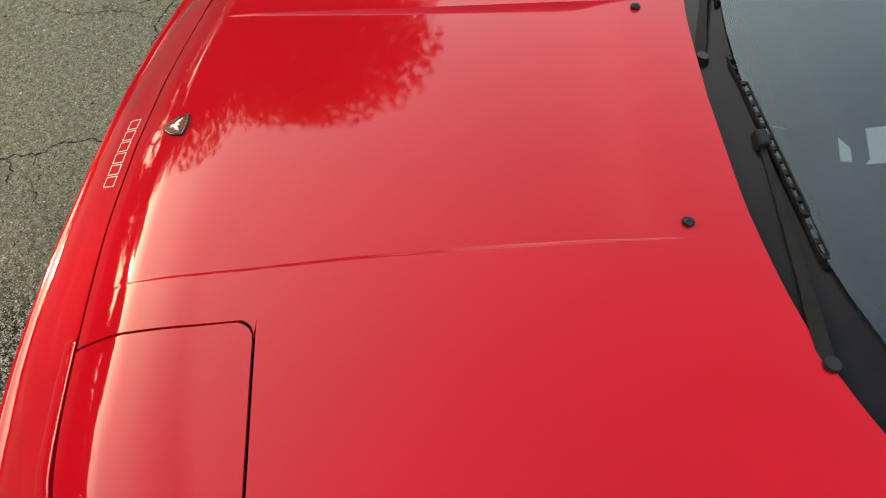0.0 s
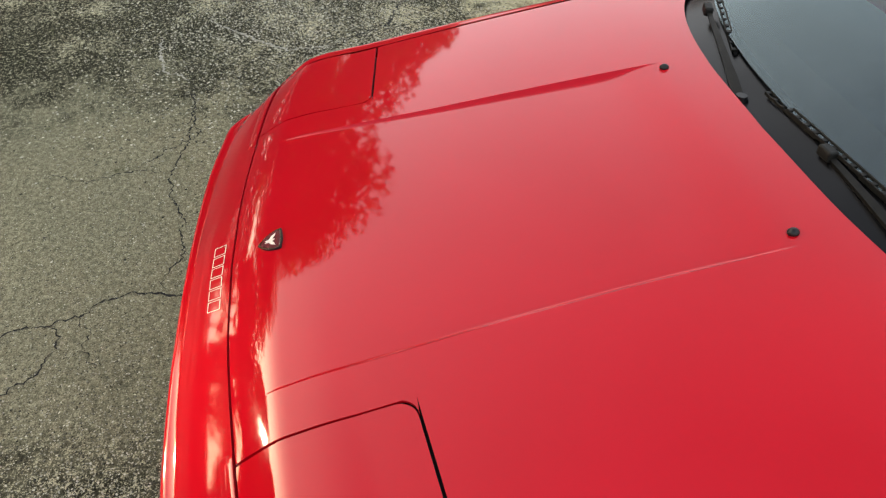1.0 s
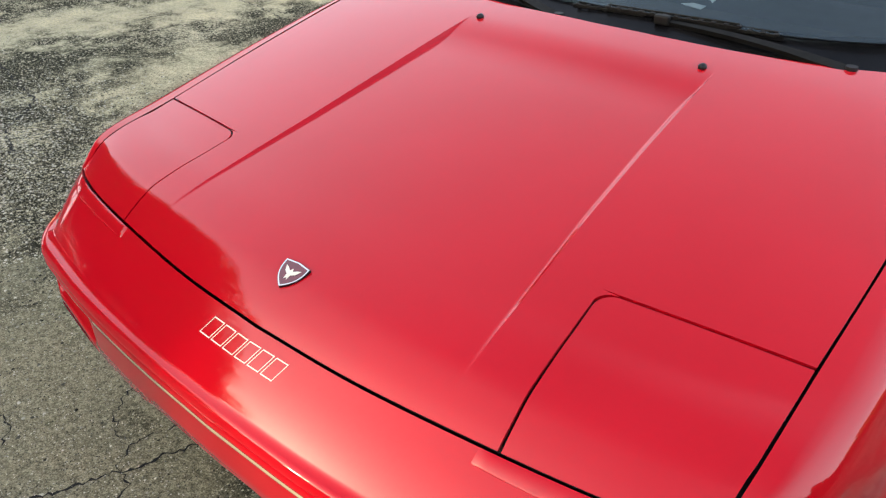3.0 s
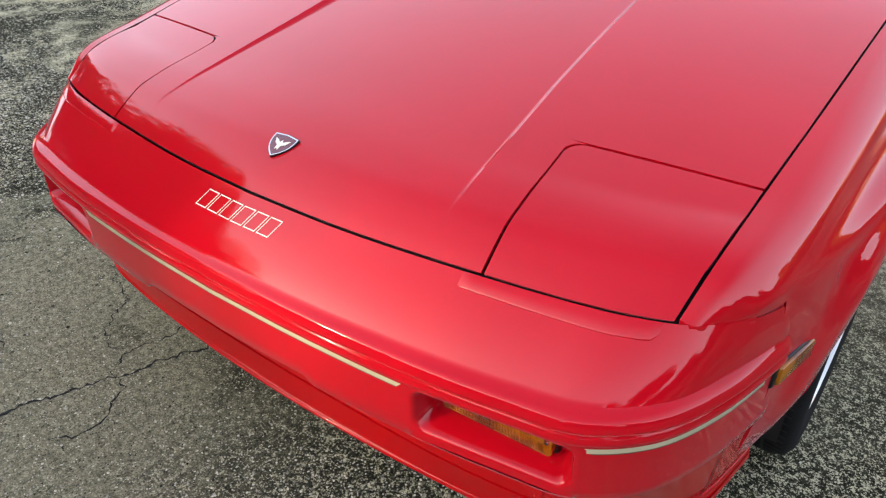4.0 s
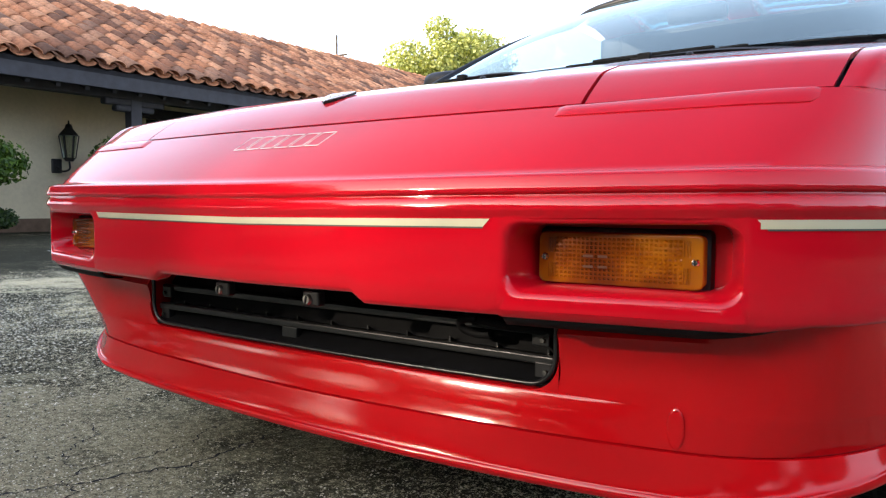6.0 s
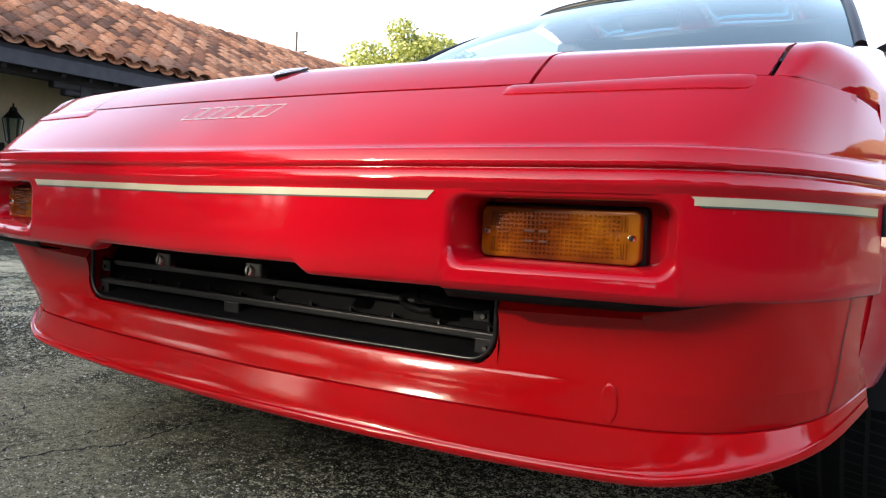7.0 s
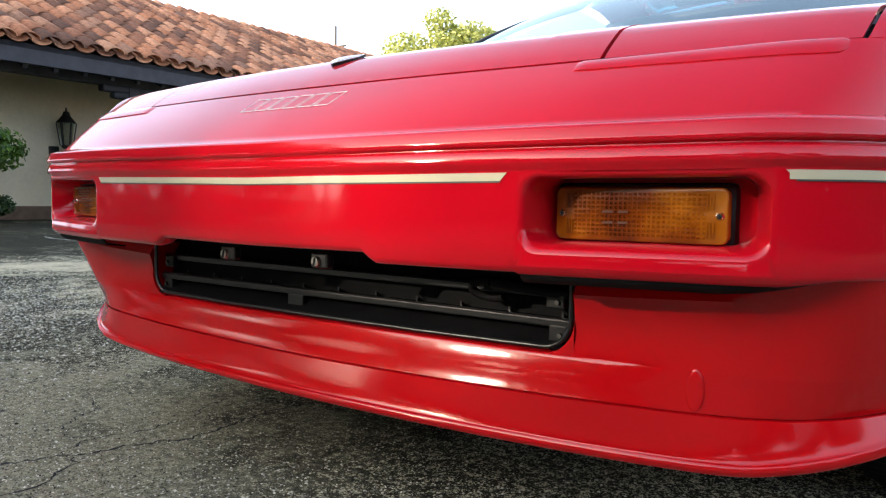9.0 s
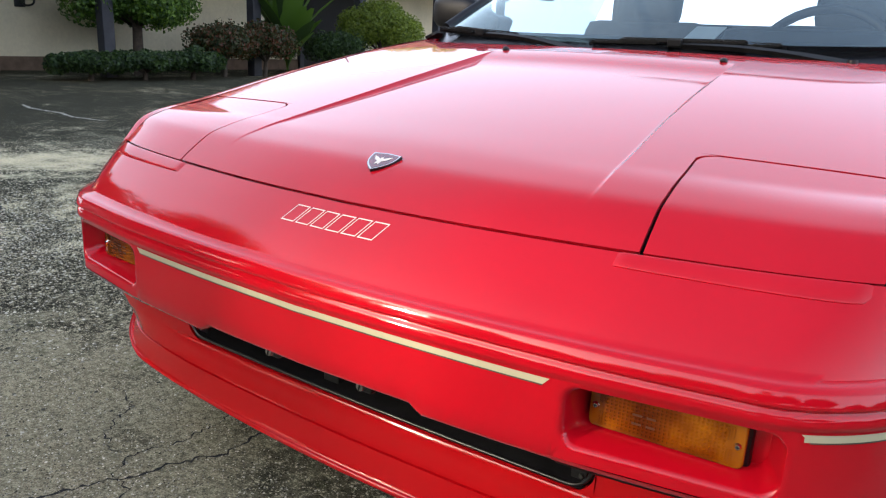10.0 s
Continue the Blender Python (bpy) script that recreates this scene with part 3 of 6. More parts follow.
                fs.append(q if sg > 0 else tuple(reversed(q)))
        last = tuple((len(loops) - 1) * m + j for j in range(m))
        fs.append(last if sg > 0 else tuple(reversed(last)))
        body.append(facing((vs, fs), (0, -1, 0)))
        # underside below the recess
        row = [P(REC_X0 + (REC_X1 - REC_X0) * k / 14, zb) for k in range(15)]
        rr = [row, [v + Vector((0, 0.004, -0.007)) for v in row], [v + Vector((0, 0.012, -0.010)) for v in row], [v + Vector((0, 0.10, -0.010)) for v in row]]
        rr = [[Vector((sg * v.x, v.y, v.z)) for v in (r if sg > 0 else r[::-1])] for r in rr]
        body.append(facing(sheet_data(rr), (0, -0.3, -1)))
    v, f = merge(*body)
    bump_ob = part("front_bumper", mesh_of("front_bumper", v, f, PAINT_SOFT), None, CAR, "red front bumper with two lamp recesses")
    bm = bmesh.new()
    bm.from_mesh(bump_ob.data)
    bmesh.ops.remove_doubles(bm, verts=bm.verts, dist=0.0006)
    bm.to_mesh(bump_ob.data)
    bm.free()
    finish(bump_ob, 0.0, 50)
    # flush flap under each headlight cover
    for sg in (-1, 1):
        rows = []
        for s, lift in ((0.0, 0.0012), (0.02, 0.0022), (0.15, 0.0022), (0.163, 0.0014), (0.168, -0.0012)):
            row = []
            for k in range(25):
                u = k / 24
                x = HL_IN - 0.012 + u * 0.275
                pa, pb = (Vector((x, float(np.interp(x, [p.x for p in r], [p.y for p in r])), float(np.interp(x, [p.x for p in r], [p.z for p in r])))) for r in (A, B))
                e = 1.05 + 0.35 * u
                if u > 0.93:
                    e *= 0.45 + 0.55 * math.sqrt(max(0.0, 1 - ((u - 0.93) / 0.07) ** 2))
                swell = float(np.interp(s * e, [0, 0.33, 0.66], [0, 0.003, 0.0035]))
                q = pa.lerp(pb, s * e) + Vector((x * 0.6, -1.0, 0.6)).normalized() * swell
                nrm = Vector((0.12 * u, -0.62, 0.78)).normalized()
                edge = -0.0015 if k in (0, 24) else lift
                q = q + nrm * edge
                row.append(Vector((sg * q.x, q.y, q.z)))
            rows.append(row if sg > 0 else row[::-1])
        sheet("headlight_flap", rows, PAINT, CAR, 0.0, "raised red strip below the headlight cover", sharp=30)
    return bump_ob


build_bumper()

RAIL_V0 = [(0, 0.300, 0.372), (0.2, 0.300, 0.372), (0.4, 0.300, 0.376), (0.55, 0.305, 0.383), (0.63, 0.292, 0.391), (0.7118, 0.2912, 0.401), (0.7585, 0.3862, 0.402), (0.7888, 0.508, 0.403)]
RAIL_S = [(0, 0.287, 0.282), (0.2, 0.288, 0.283), (0.4, 0.291, 0.285), (0.55, 0.300, 0.285), (0.62, 0.311, 0.285), (0.695, 0.337, 0.290), (0.756, 0.410, 0.298), (0.786, 0.545, 0.306)]
RAIL_F = [(0, 0.276, 0.231), (0.2, 0.277, 0.234), (0.4, 0.281, 0.239), (0.55, 0.299, 0.242), (0.62, 0.320, 0.243), (0.69, 0.360, 0.248), (0.755, 0.43, 0.262), (0.787, 0.575, 0.276)]
RAIL_G = [(0, 0.259, 0.174), (0.2, 0.264, 0.175), (0.4, 0.277, 0.177), (0.55, 0.293, 0.181), (0.62, 0.306, 0.187), (0.695, 0.343, 0.205), (0.757, 0.415, 0.230), (0.789, 0.575, 0.252)]
OPEN_X = 0.418


def build_valance():
    V0, S, F = spline(RAIL_V0, PER), eased(spline(RAIL_S, PER)), eased(spline(RAIL_F, PER))
    pieces = []
    def ledge(p):
        """The shelf along the opening dies out beyond it."""
        return min(1.0, max(0.0, (0.54 - p.x) / 0.12))
    mid = [p.lerp(q, 0.6) + Vector((0, 0.003, 0.002)) * ledge(p) for p, q in zip(S, F)]
    pieces.append(sheet_data([mirrored(S), mirrored([p.lerp(q, 0.12) + Vector((0, -0.002, 0.001)) * ledge(p) for p, q in zip(S, F)]), mirrored(mid), mirrored(F)]))
    back = [p + Vector((0, 0.05, 0.006)) for p in S if p.x <= OPEN_X + 0.02]
    pieces.append(sheet_data([mirrored(back), mirrored([p for p in S if p.x <= OPEN_X + 0.02])]))
    for sg in (-1, 1):
        def cut(r):
            out = []
            for a, b in zip(r[:-1], r[1:]):
                if a.x < OPEN_X <= b.x:
                    out.append(a.lerp(b, (OPEN_X - a.x) / (b.x - a.x)))
                if b.x > OPEN_X:
                    out.append(b)
            return out
        v0, s0 = cut(V0), cut(S)
        m = min(len(v0), len(s0))
        v0, s0 = v0[-m:], s0[-m:]
        def out(p, o):
            return Vector((0, -o, 0)) * min(1.0, max(0.0, (0.68 - p.x) / 0.10))
        c1 = [p.lerp(q, 0.22) + out(p, 0.012) for p, q in zip(v0, s0)]
        c2 = [p.lerp(q, 0.36) + out(p, 0.006) for p, q in zip(v0, s0)]
        c3 = [p.lerp(q, 0.7) + out(p, -0.001) for p, q in zip(v0, s0)]
        rr = [v0, c1, c2, c3, s0]
        # side wall of the opening
        wall = [[r[0] + Vector((0.012, 0.06, 0)), r[0]] for r in rr]
        rr = [[Vector((sg * p.x, p.y, p.z)) for p in (r if sg > 0 else r[::-1])] for r in rr]
        pieces.append(sheet_data(rr))
        wall = [[Vector((sg * p.x, p.y, p.z)) for p in (r if sg > 0 else r[::-1])] for r in wall]
        pieces.append(sheet_data(wall))
        # rounded lower corner of the opening
        r = 0.040
        base = Vector((OPEN_X, 0.2925, 0.2845))
        vs, k_n = [base, base + Vector((0.0, 0.05, 0.004))], 8
        for k in range(k_n + 1):
            a = -k / k_n * math.pi / 2
            vs.append(Vector((OPEN_X - r + r * math.cos(a), 0.2920, 0.2845 + r + r * math.sin(a))))
        arc = len(vs)
        vs += [p + Vector((0, 0.045, 0.002)) for p in vs[2:arc]]
        vs = [Vector((sg * p.x, p.y, p.z)) for p in vs]
        fs = [(0, 2 + k, 3 + k) for k in range(k_n)] + [(2 + k, 2 + k + k_n + 1, 3 + k + k_n + 1, 3 + k) for k in range(k_n)]
        pieces.append((vs, fs if sg < 0 else [tuple(reversed(q)) for q in fs]))
    v, f = merge(*pieces)
    ob = part("front_valance", mesh_of("front_valance", v, f, PAINT_LOW), None, CAR, "red lower valance with a wide black opening")
    finish(ob, 0.0, 45)
    # lip spoiler
    G = eased(spline(RAIL_G, PER))
    F1 = [p + Vector((0, 0.004, -0.0012)) for p in F]
    F2 = [p + Vector((0, -0.0025, -0.0026)) for p in F]
    L1 = [p.lerp(q, 0.5) + Vector((0, 0.0012, 0.0)) for p, q in zip(F2, G)]
    L2 = [p.lerp(q, 0.78) + Vector((0, 0.0, 0)) for p, q in zip(F2, G)]
    L3 = [p + Vector((0, -0.0012, 0.010)) for p in G]
    L4 = [p + Vector((0, -0.0026, 0.004)) for p in G]
    L5 = [p + Vector((0, 0.006, -0.003)) for p in G]
    L6 = [p + Vector((-0.02 * min(1, p.x / 0.5), 0.035, 0.002)) for p in G]
    cross = [spline(list(c), 3) for c in zip(F2, L1, L2, L3, L4, L5, L6)]
    lip = [F1] + [list(r) for r in zip(*cross)]
    sheet("lip_spoiler", [mirrored(r) for r in lip], PAINT_LOW, CAR, 0.0, "red lip spoiler along the lower edge", sharp=50)
    # dark seam behind the joint
    sheet("lip_seam", [mirrored([p + Vector((0, 0.004, 0.002)) for p in F]), mirrored([p + Vector((0, 0.004, -0.010)) for p in F])], DARK, CAR, 0.0, "black joint above the lip", sharp=0)


build_valance()


def build_gap_shades():
    """Black strip standing in for shade and soot in the slot between the bumper and the valance, outboard of the
    opening.
    """
    for sg in (-1, 1):
        rows = []
        for drop, back in ((0.0, 0.012), (0.006, 0.014), (0.0115, 0.020), (0.014, 0.050)):
            row = []
            for k in range(21):
                u = k / 20
                x = 0.402 + 0.262 * u
                thin = 1.0 - 0.9 * max(0.0, (u - 0.7) / 0.3) ** 2
                row.append(Vector((sg * x, face_y(x) + back, 0.3865 - drop * thin + 0.006 * x / 0.7)))
            rows.append(row if sg > 0 else row[::-1])
        sheet("gap_shade", rows, GRILLE, CAR, 0.002, "black strip added for shade and soot under the bumper", sharp=0)


build_gap_shades()


def build_panel_seams():
    V0, S, F = spline(RAIL_V0, PER), eased(spline(RAIL_S, PER)), eased(spline(RAIL_F, PER))
    for sg in (-1, 1):
        def at(r, y):
            return Vector((float(np.interp(y, [p.y for p in r[40:]], [p.x for p in r[40:]])), y, float(np.interp(y, [p.y for p in r[40:]], [p.z for p in r[40:]]))))
        rows = []
        for d in (-0.0011, 0.0011):
            pts = [at(V0, 0.440 + d) + Vector((0, 0, 0.001)), at(V0, 0.436 + d).lerp(at(S, 0.436 + d), 0.25), at(V0, 0.434 + d).lerp(at(S, 0.434 + d), 0.6), at(S, 0.436 + d), at(F, 0.440 + d)]
            rows.append([Vector((sg * (p.x + 0.0009), p.y - 0.0007, p.z)) for p in spline(pts, 4)])
        sheet("panel_seam", rows, DARK, CAR, 0.0, "thin dark seam between valance and wing", sharp=0)


build_panel_seams()


def arch_x(y, z):
    """Half width of the body side at the front wing, with its flare over the wheel."""
    base = lerp_table([(0.50, 0.792), (0.60, 0.812), (0.70, 0.822), (1.3, 0.826), (1.6, 0.82)], y)
    r = math.hypot(y - WHEEL[1], z - WHEEL[2])
    fl = 1.0 / (1.0 + math.exp((r - 0.405) / 0.016))
    low = lerp_table([(0.20, -0.05), (0.25, -0.030), (0.28, -0.016), (0.36, 0.0), (0.56, 0.0), (0.64, -0.012)], z)
    swell = lerp_table([(0.25, 0.0), (0.30, 0.05), (0.37, 0.32), (0.48, 0.62), (0.60, 1.0)], z)
    tuck = lerp_table([(0.276, -0.006), (0.306, -0.004), (0.36, -0.007), (0.405, -0.002), (0.44, 0.0), (0.50, 0.0), (0.546, -0.004), (0.575, -0.005), (0.604, -0.006)], z) * max(0.0, 1.0 - max(0.0, y - 0.505) / 0.10)
    return base + 0.046 * fl * swell + low + tuck


WHEEL = (0.742, 0.975, 0.289)
FEND_ST = [(0.366, 0), (0.44, 1), (0.60, 2), (0.85, 3), (1.10, 4), (1.30, 5), (1.47, 6)]
FEND_OFF = [  # across the wing: x and drop below the gap line, station by station
    ([0.6905, 0.6995, 0.7040, 0.7135, 0.7205, 0.7265, 0.7305], [0.0] * 7),
    ([0.704, 0.727, 0.741, 0.747, 0.748, 0.748, 0.745], [0.002, 0.002, 0.004, 0.005, 0.006, 0.006, 0.008]),
    ([0.717, 0.750, 0.772, 0.784, 0.788, 0.786, 0.780], [0.003, 0.018, 0.024, 0.030, 0.034, 0.036, 0.038]),
    ([0.740, 0.770, 0.791, 0.803, 0.806, 0.803, 0.800], [0.0075, 0.040, 0.057, 0.074, 0.088, 0.092, 0.094]),
    ([0.762, 0.780, 0.806, 0.840, 0.848, 0.826, 0.815], [0.0125, 0.062, 0.088, 0.096, 0.110, 0.138, 0.168]),
]
FEND = [[(x, y + (0.079 if n == 4 and k == 0 else 0.058 if n == 4 and k == 1 else 0.043 if n == 3 and k == 0 else 0.026 if n == 3 and k == 1 else 0.010 if n == 2 and k < 2 else 0.0), hood_surface(0.70, y) - d)
         for (y, k), x, d in zip(FEND_ST, xs, ds)] for n, (xs, ds) in enumerate(FEND_OFF)]


def build_fenders():
    cy, cz, R = WHEEL[1], WHEEL[2], 0.328
    rails = [spline(r, 10) for r in FEND]
    y_st = sorted(set([0.5045, 0.512] + [round(0.366 + 0.012 * k, 4) for k in range(12)] + [round(v, 4) for v in np.linspace(0.52, 1.47, 90)] + [round(cy + R * math.cos(a), 4) for a in np.linspace(0.0, math.pi, 41)]))
    n_top, n_side = 26, 20
    for sg in (-1, 1):
        verts, faces, row_ids, low = [], [], [], []
        for y in y_st:
            anchors = []
            for r in rails:
                ys = [p.y for p in r]
                yy = max(y, ys[0])
                anchors.append(Vector((float(np.interp(yy, ys, [p.x for p in r])), yy, float(np.interp(yy, ys, [p.z for p in r])))))
            d = abs(y - cy)
            z_low = cz + math.sqrt(max(0.0, R * R - d * d)) if d < R else 0.272
            side = y >= 0.5045 - 1e-6
            pts = list(anchors)
            if side:
                top_z = anchors[-1].z
                for k in range(1, 7):
                    z = top_z + (z_low - top_z) * k / 6
                    pts.append(Vector((arch_x(y, z), y, z)))
            dense = spline(pts, 8)
            # resample: fixed counts over the top and over the side
            cut = 8 * 4
            seq = [dense[round(cut * k / n_top)] for k in range(n_top + 1)]
            if side:
                m = len(dense) - 1 - cut
                seq += [dense[cut + round(m * k / n_side)] for k in range(1, n_side + 1)]
            ids = []
            for p in seq:
                ids.append(len(verts))
                verts.append(Vector((sg * p.x, p.y, p.z)))
            row_ids.append((ids, side))
            low.append((y, ids[-1], side))
        for (a, sa), (b, sb) in zip(row_ids[:-1], row_ids[1:]):
            m = min(len(a), len(b))
            for k in range(m - 1):
                q = (a[k], a[k + 1], b[k + 1], b[k])
                faces.append(q if sg < 0 else tuple(reversed(q)))
        first = next(ids for ids, side in row_ids if side)
        flange = [verts[i] for i in first[n_top:]]
        b0 = len(verts)
        verts += [Vector((p.x - sg * 0.016, p.y + 0.003, p.z)) for p in flange]
        for k in range(len(flange) - 1):
            faces.append((first[n_top + k], first[n_top + k + 1], b0 + k + 1, b0 + k))
        # rolled lip of the arch
        prev = None
        for y, idx, side in low:
            if side and abs(y - cy) < R:
                p = verts[idx]
                i1, i2 = len(verts), len(verts) + 1
                verts.append(Vector((p.x - sg * 0.006, p.y, p.z - 0.003)))
                verts.append(Vector((p.x - sg * 0.035, p.y, p.z + 0.004)))
                cur = (idx, i1, i2)
                if prev:
                    for k in (0, 1):
                        q = (prev[k], prev[k + 1], cur[k + 1], cur[k])
                        faces.append(q if sg < 0 else tuple(reversed(q)))
                prev = cur
        lead = [r[0] for r in rails]
        skirt = [lead, [p + Vector((0.001, -0.003, -0.006)) for p in lead], [p + Vector((0.0, 0.004, -0.030)) for p in lead]]
        edge = [verts[ids[-1]] for ids, side in row_ids if not side]
        edge = [Vector((abs(p.x), p.y, p.z)) for p in edge if p.y > 0.4455] + [Vector((0.7815, 0.505, 0.597))]
        side_skirt = [edge, [p + Vector((-0.002, 0, -0.005)) for p in edge], [p + Vector((-0.006, 0, -0.030)) for p in edge]]
        side_skirt = [[Vector((sg * p.x, p.y, p.z)) for p in (r if sg > 0 else r[::-1])] for r in side_skirt]
        skirt = [[Vector((sg * p.x, p.y, p.z)) for p in (r if sg > 0 else r[::-1])] for r in skirt]
        v, f = merge((verts, faces), sheet_data(skirt), sheet_data(side_skirt))
        ob = part("front_wing", mesh_of("front_wing", v, f, PAINT), None, CAR, "red front wing flared over the wheel")
        bm = bmesh.new()
        bm.from_mesh(ob.data)
        bmesh.ops.remove_doubles(bm, verts=bm.verts, dist=0.0002)
        bmesh.ops.recalc_face_normals(bm, faces=bm.faces)
        bm.to_mesh(ob.data)
        bm.free()
        finish(ob, 0.0, 50)
        # side marker lamp
        mk = part("side_marker", smooth_box(0.016, 0.098, 0.034, 0.004), AMBER, CAR, "amber side marker lamp")
        mk.matrix_basis = pose(sg * 0.8055, 0.560, 0.482, 0, 0, -sg * 12)
        mb = part("bezel", smooth_box(0.014, 0.112, 0.040, 0.003), BLACK, mk, "black bezel")
        mb.matrix_basis = pose(-sg * 0.004, -0.002, 0, 0, 0, 0)


def smooth_box(sx, sy, sz, bev):
    bm = box_bm(sx, sy, sz, bevel=bev)
    for fc in bm.faces:
        fc.smooth = True
    return bm


build_fenders()


RIM = make_simple("silver_rim", (0.66, 0.66, 0.64), 0.35, 0.6, var=0.1)


def build_wheel(sg):
    prof = [(0.0, -0.085), (0.185, -0.092), (0.20, -0.0925), (0.235, -0.0965), (0.262, -0.094), (0.281, -0.083), (0.288, -0.060), (0.289, 0.0), (0.288, 0.060), (0.281, 0.083), (0.262, 0.094), (0.235, 0.0965), (0.20, 0.0925), (0.185, 0.088)]
    seg = 72
    rows = [[Vector((w, r * math.cos(2 * math.pi * k / seg), r * math.sin(2 * math.pi * k / seg))) for k in range(seg + 1)] for r, w in prof]
    tyre = sheet("tyre", rows, RUBBER, None, 0.0, "worn black rubber tyre", sharp=50)
    tyre.location = (sg * WHEEL[0], WHEEL[1], WHEEL[2])
    tyre.parent = CAR
    # tread grooves as thin dark bands and cross sipes
    bm = bmesh.new()
    for w in (-0.045, -0.015, 0.015, 0.045):
        for k in range(seg):
            a0, a1 = 2 * math.pi * k / seg, 2 * math.pi * (k + 1) / seg
            vs = [bm.verts.new((w + dw, 0.2895 * math.cos(a), 0.2895 * math.sin(a))) for dw, a in ((-0.003, a0), (0.003, a0), (0.003, a1), (-0.003, a1))]
            bm.faces.new(vs)
    for k in range(90):
        a = 2 * math.pi * k / 90
        for w0, w1 in ((-0.080, -0.048), (0.048, 0.080), (-0.042, -0.018), (0.018, 0.042)):
            vs = [bm.verts.new((w, 0.2894 * math.cos(a + d + sh), 0.2894 * math.sin(a + d + sh))) for w, d, sh in ((w0, -0.006, 0), (w0, 0.006, 0), (w1, 0.006, 0.02), (w1, -0.006, 0.02))]
            bm.faces.new(vs)
    part("tread_groove", bm, DARK, tyre, "dark tread grooves")["kind"] = "stuff"
    rim = [(0.186, 0.070), (0.190, 0.086), (0.188, 0.0895), (0.182, 0.0900), (0.176, 0.080), (0.172, 0.040), (0.165, -0.06)]
    rows = [[Vector((sg * w, r * math.cos(2 * math.pi * k / 48), r * math.sin(2 * math.pi * k / 48))) for k in range(49)] for r, w in rim]
    sheet("rim", rows, RIM, tyre, 0.0, "silver alloy rim", sharp=40)
    bm = cyl_bm(0.05, 0.045, 0.03, rot=Euler((0, radians(90), 0)), at=(sg * 0.06, 0, 0))
    for k in range(5):
        a = 2 * math.pi * k / 5
        box_bm(0.022, 0.05, 0.14, (sg * 0.055, -math.sin(a) * 0.105, math.cos(a) * 0.105), 0.006, Euler((a, 0, 0)), bm)
    part("spokes", bm, STEEL, tyre, "five silver spokes")
    # dark wheel well
    rows = [[Vector((sg * x, WHEEL[1] + 0.33 * math.cos(a), WHEEL[2] + 0.33 * math.sin(a))) for a in [radians(-10 + 200 * k / 30) for k in range(31)]] for x in (0.50, 0.815)]
    sheet("wheel_well", rows, DARK, CAR, 0.0, "black wheel well liner", sharp=0)
    rows = [[Vector((sg * 0.50, y, z)) for y in (0.62, 1.34)] for z in (0.15, 0.64)]
    sheet("well_panel", rows, DARK, CAR, 0.0, "black inner panel", sharp=0)


for _s in (-1, 1):
    build_wheel(_s)


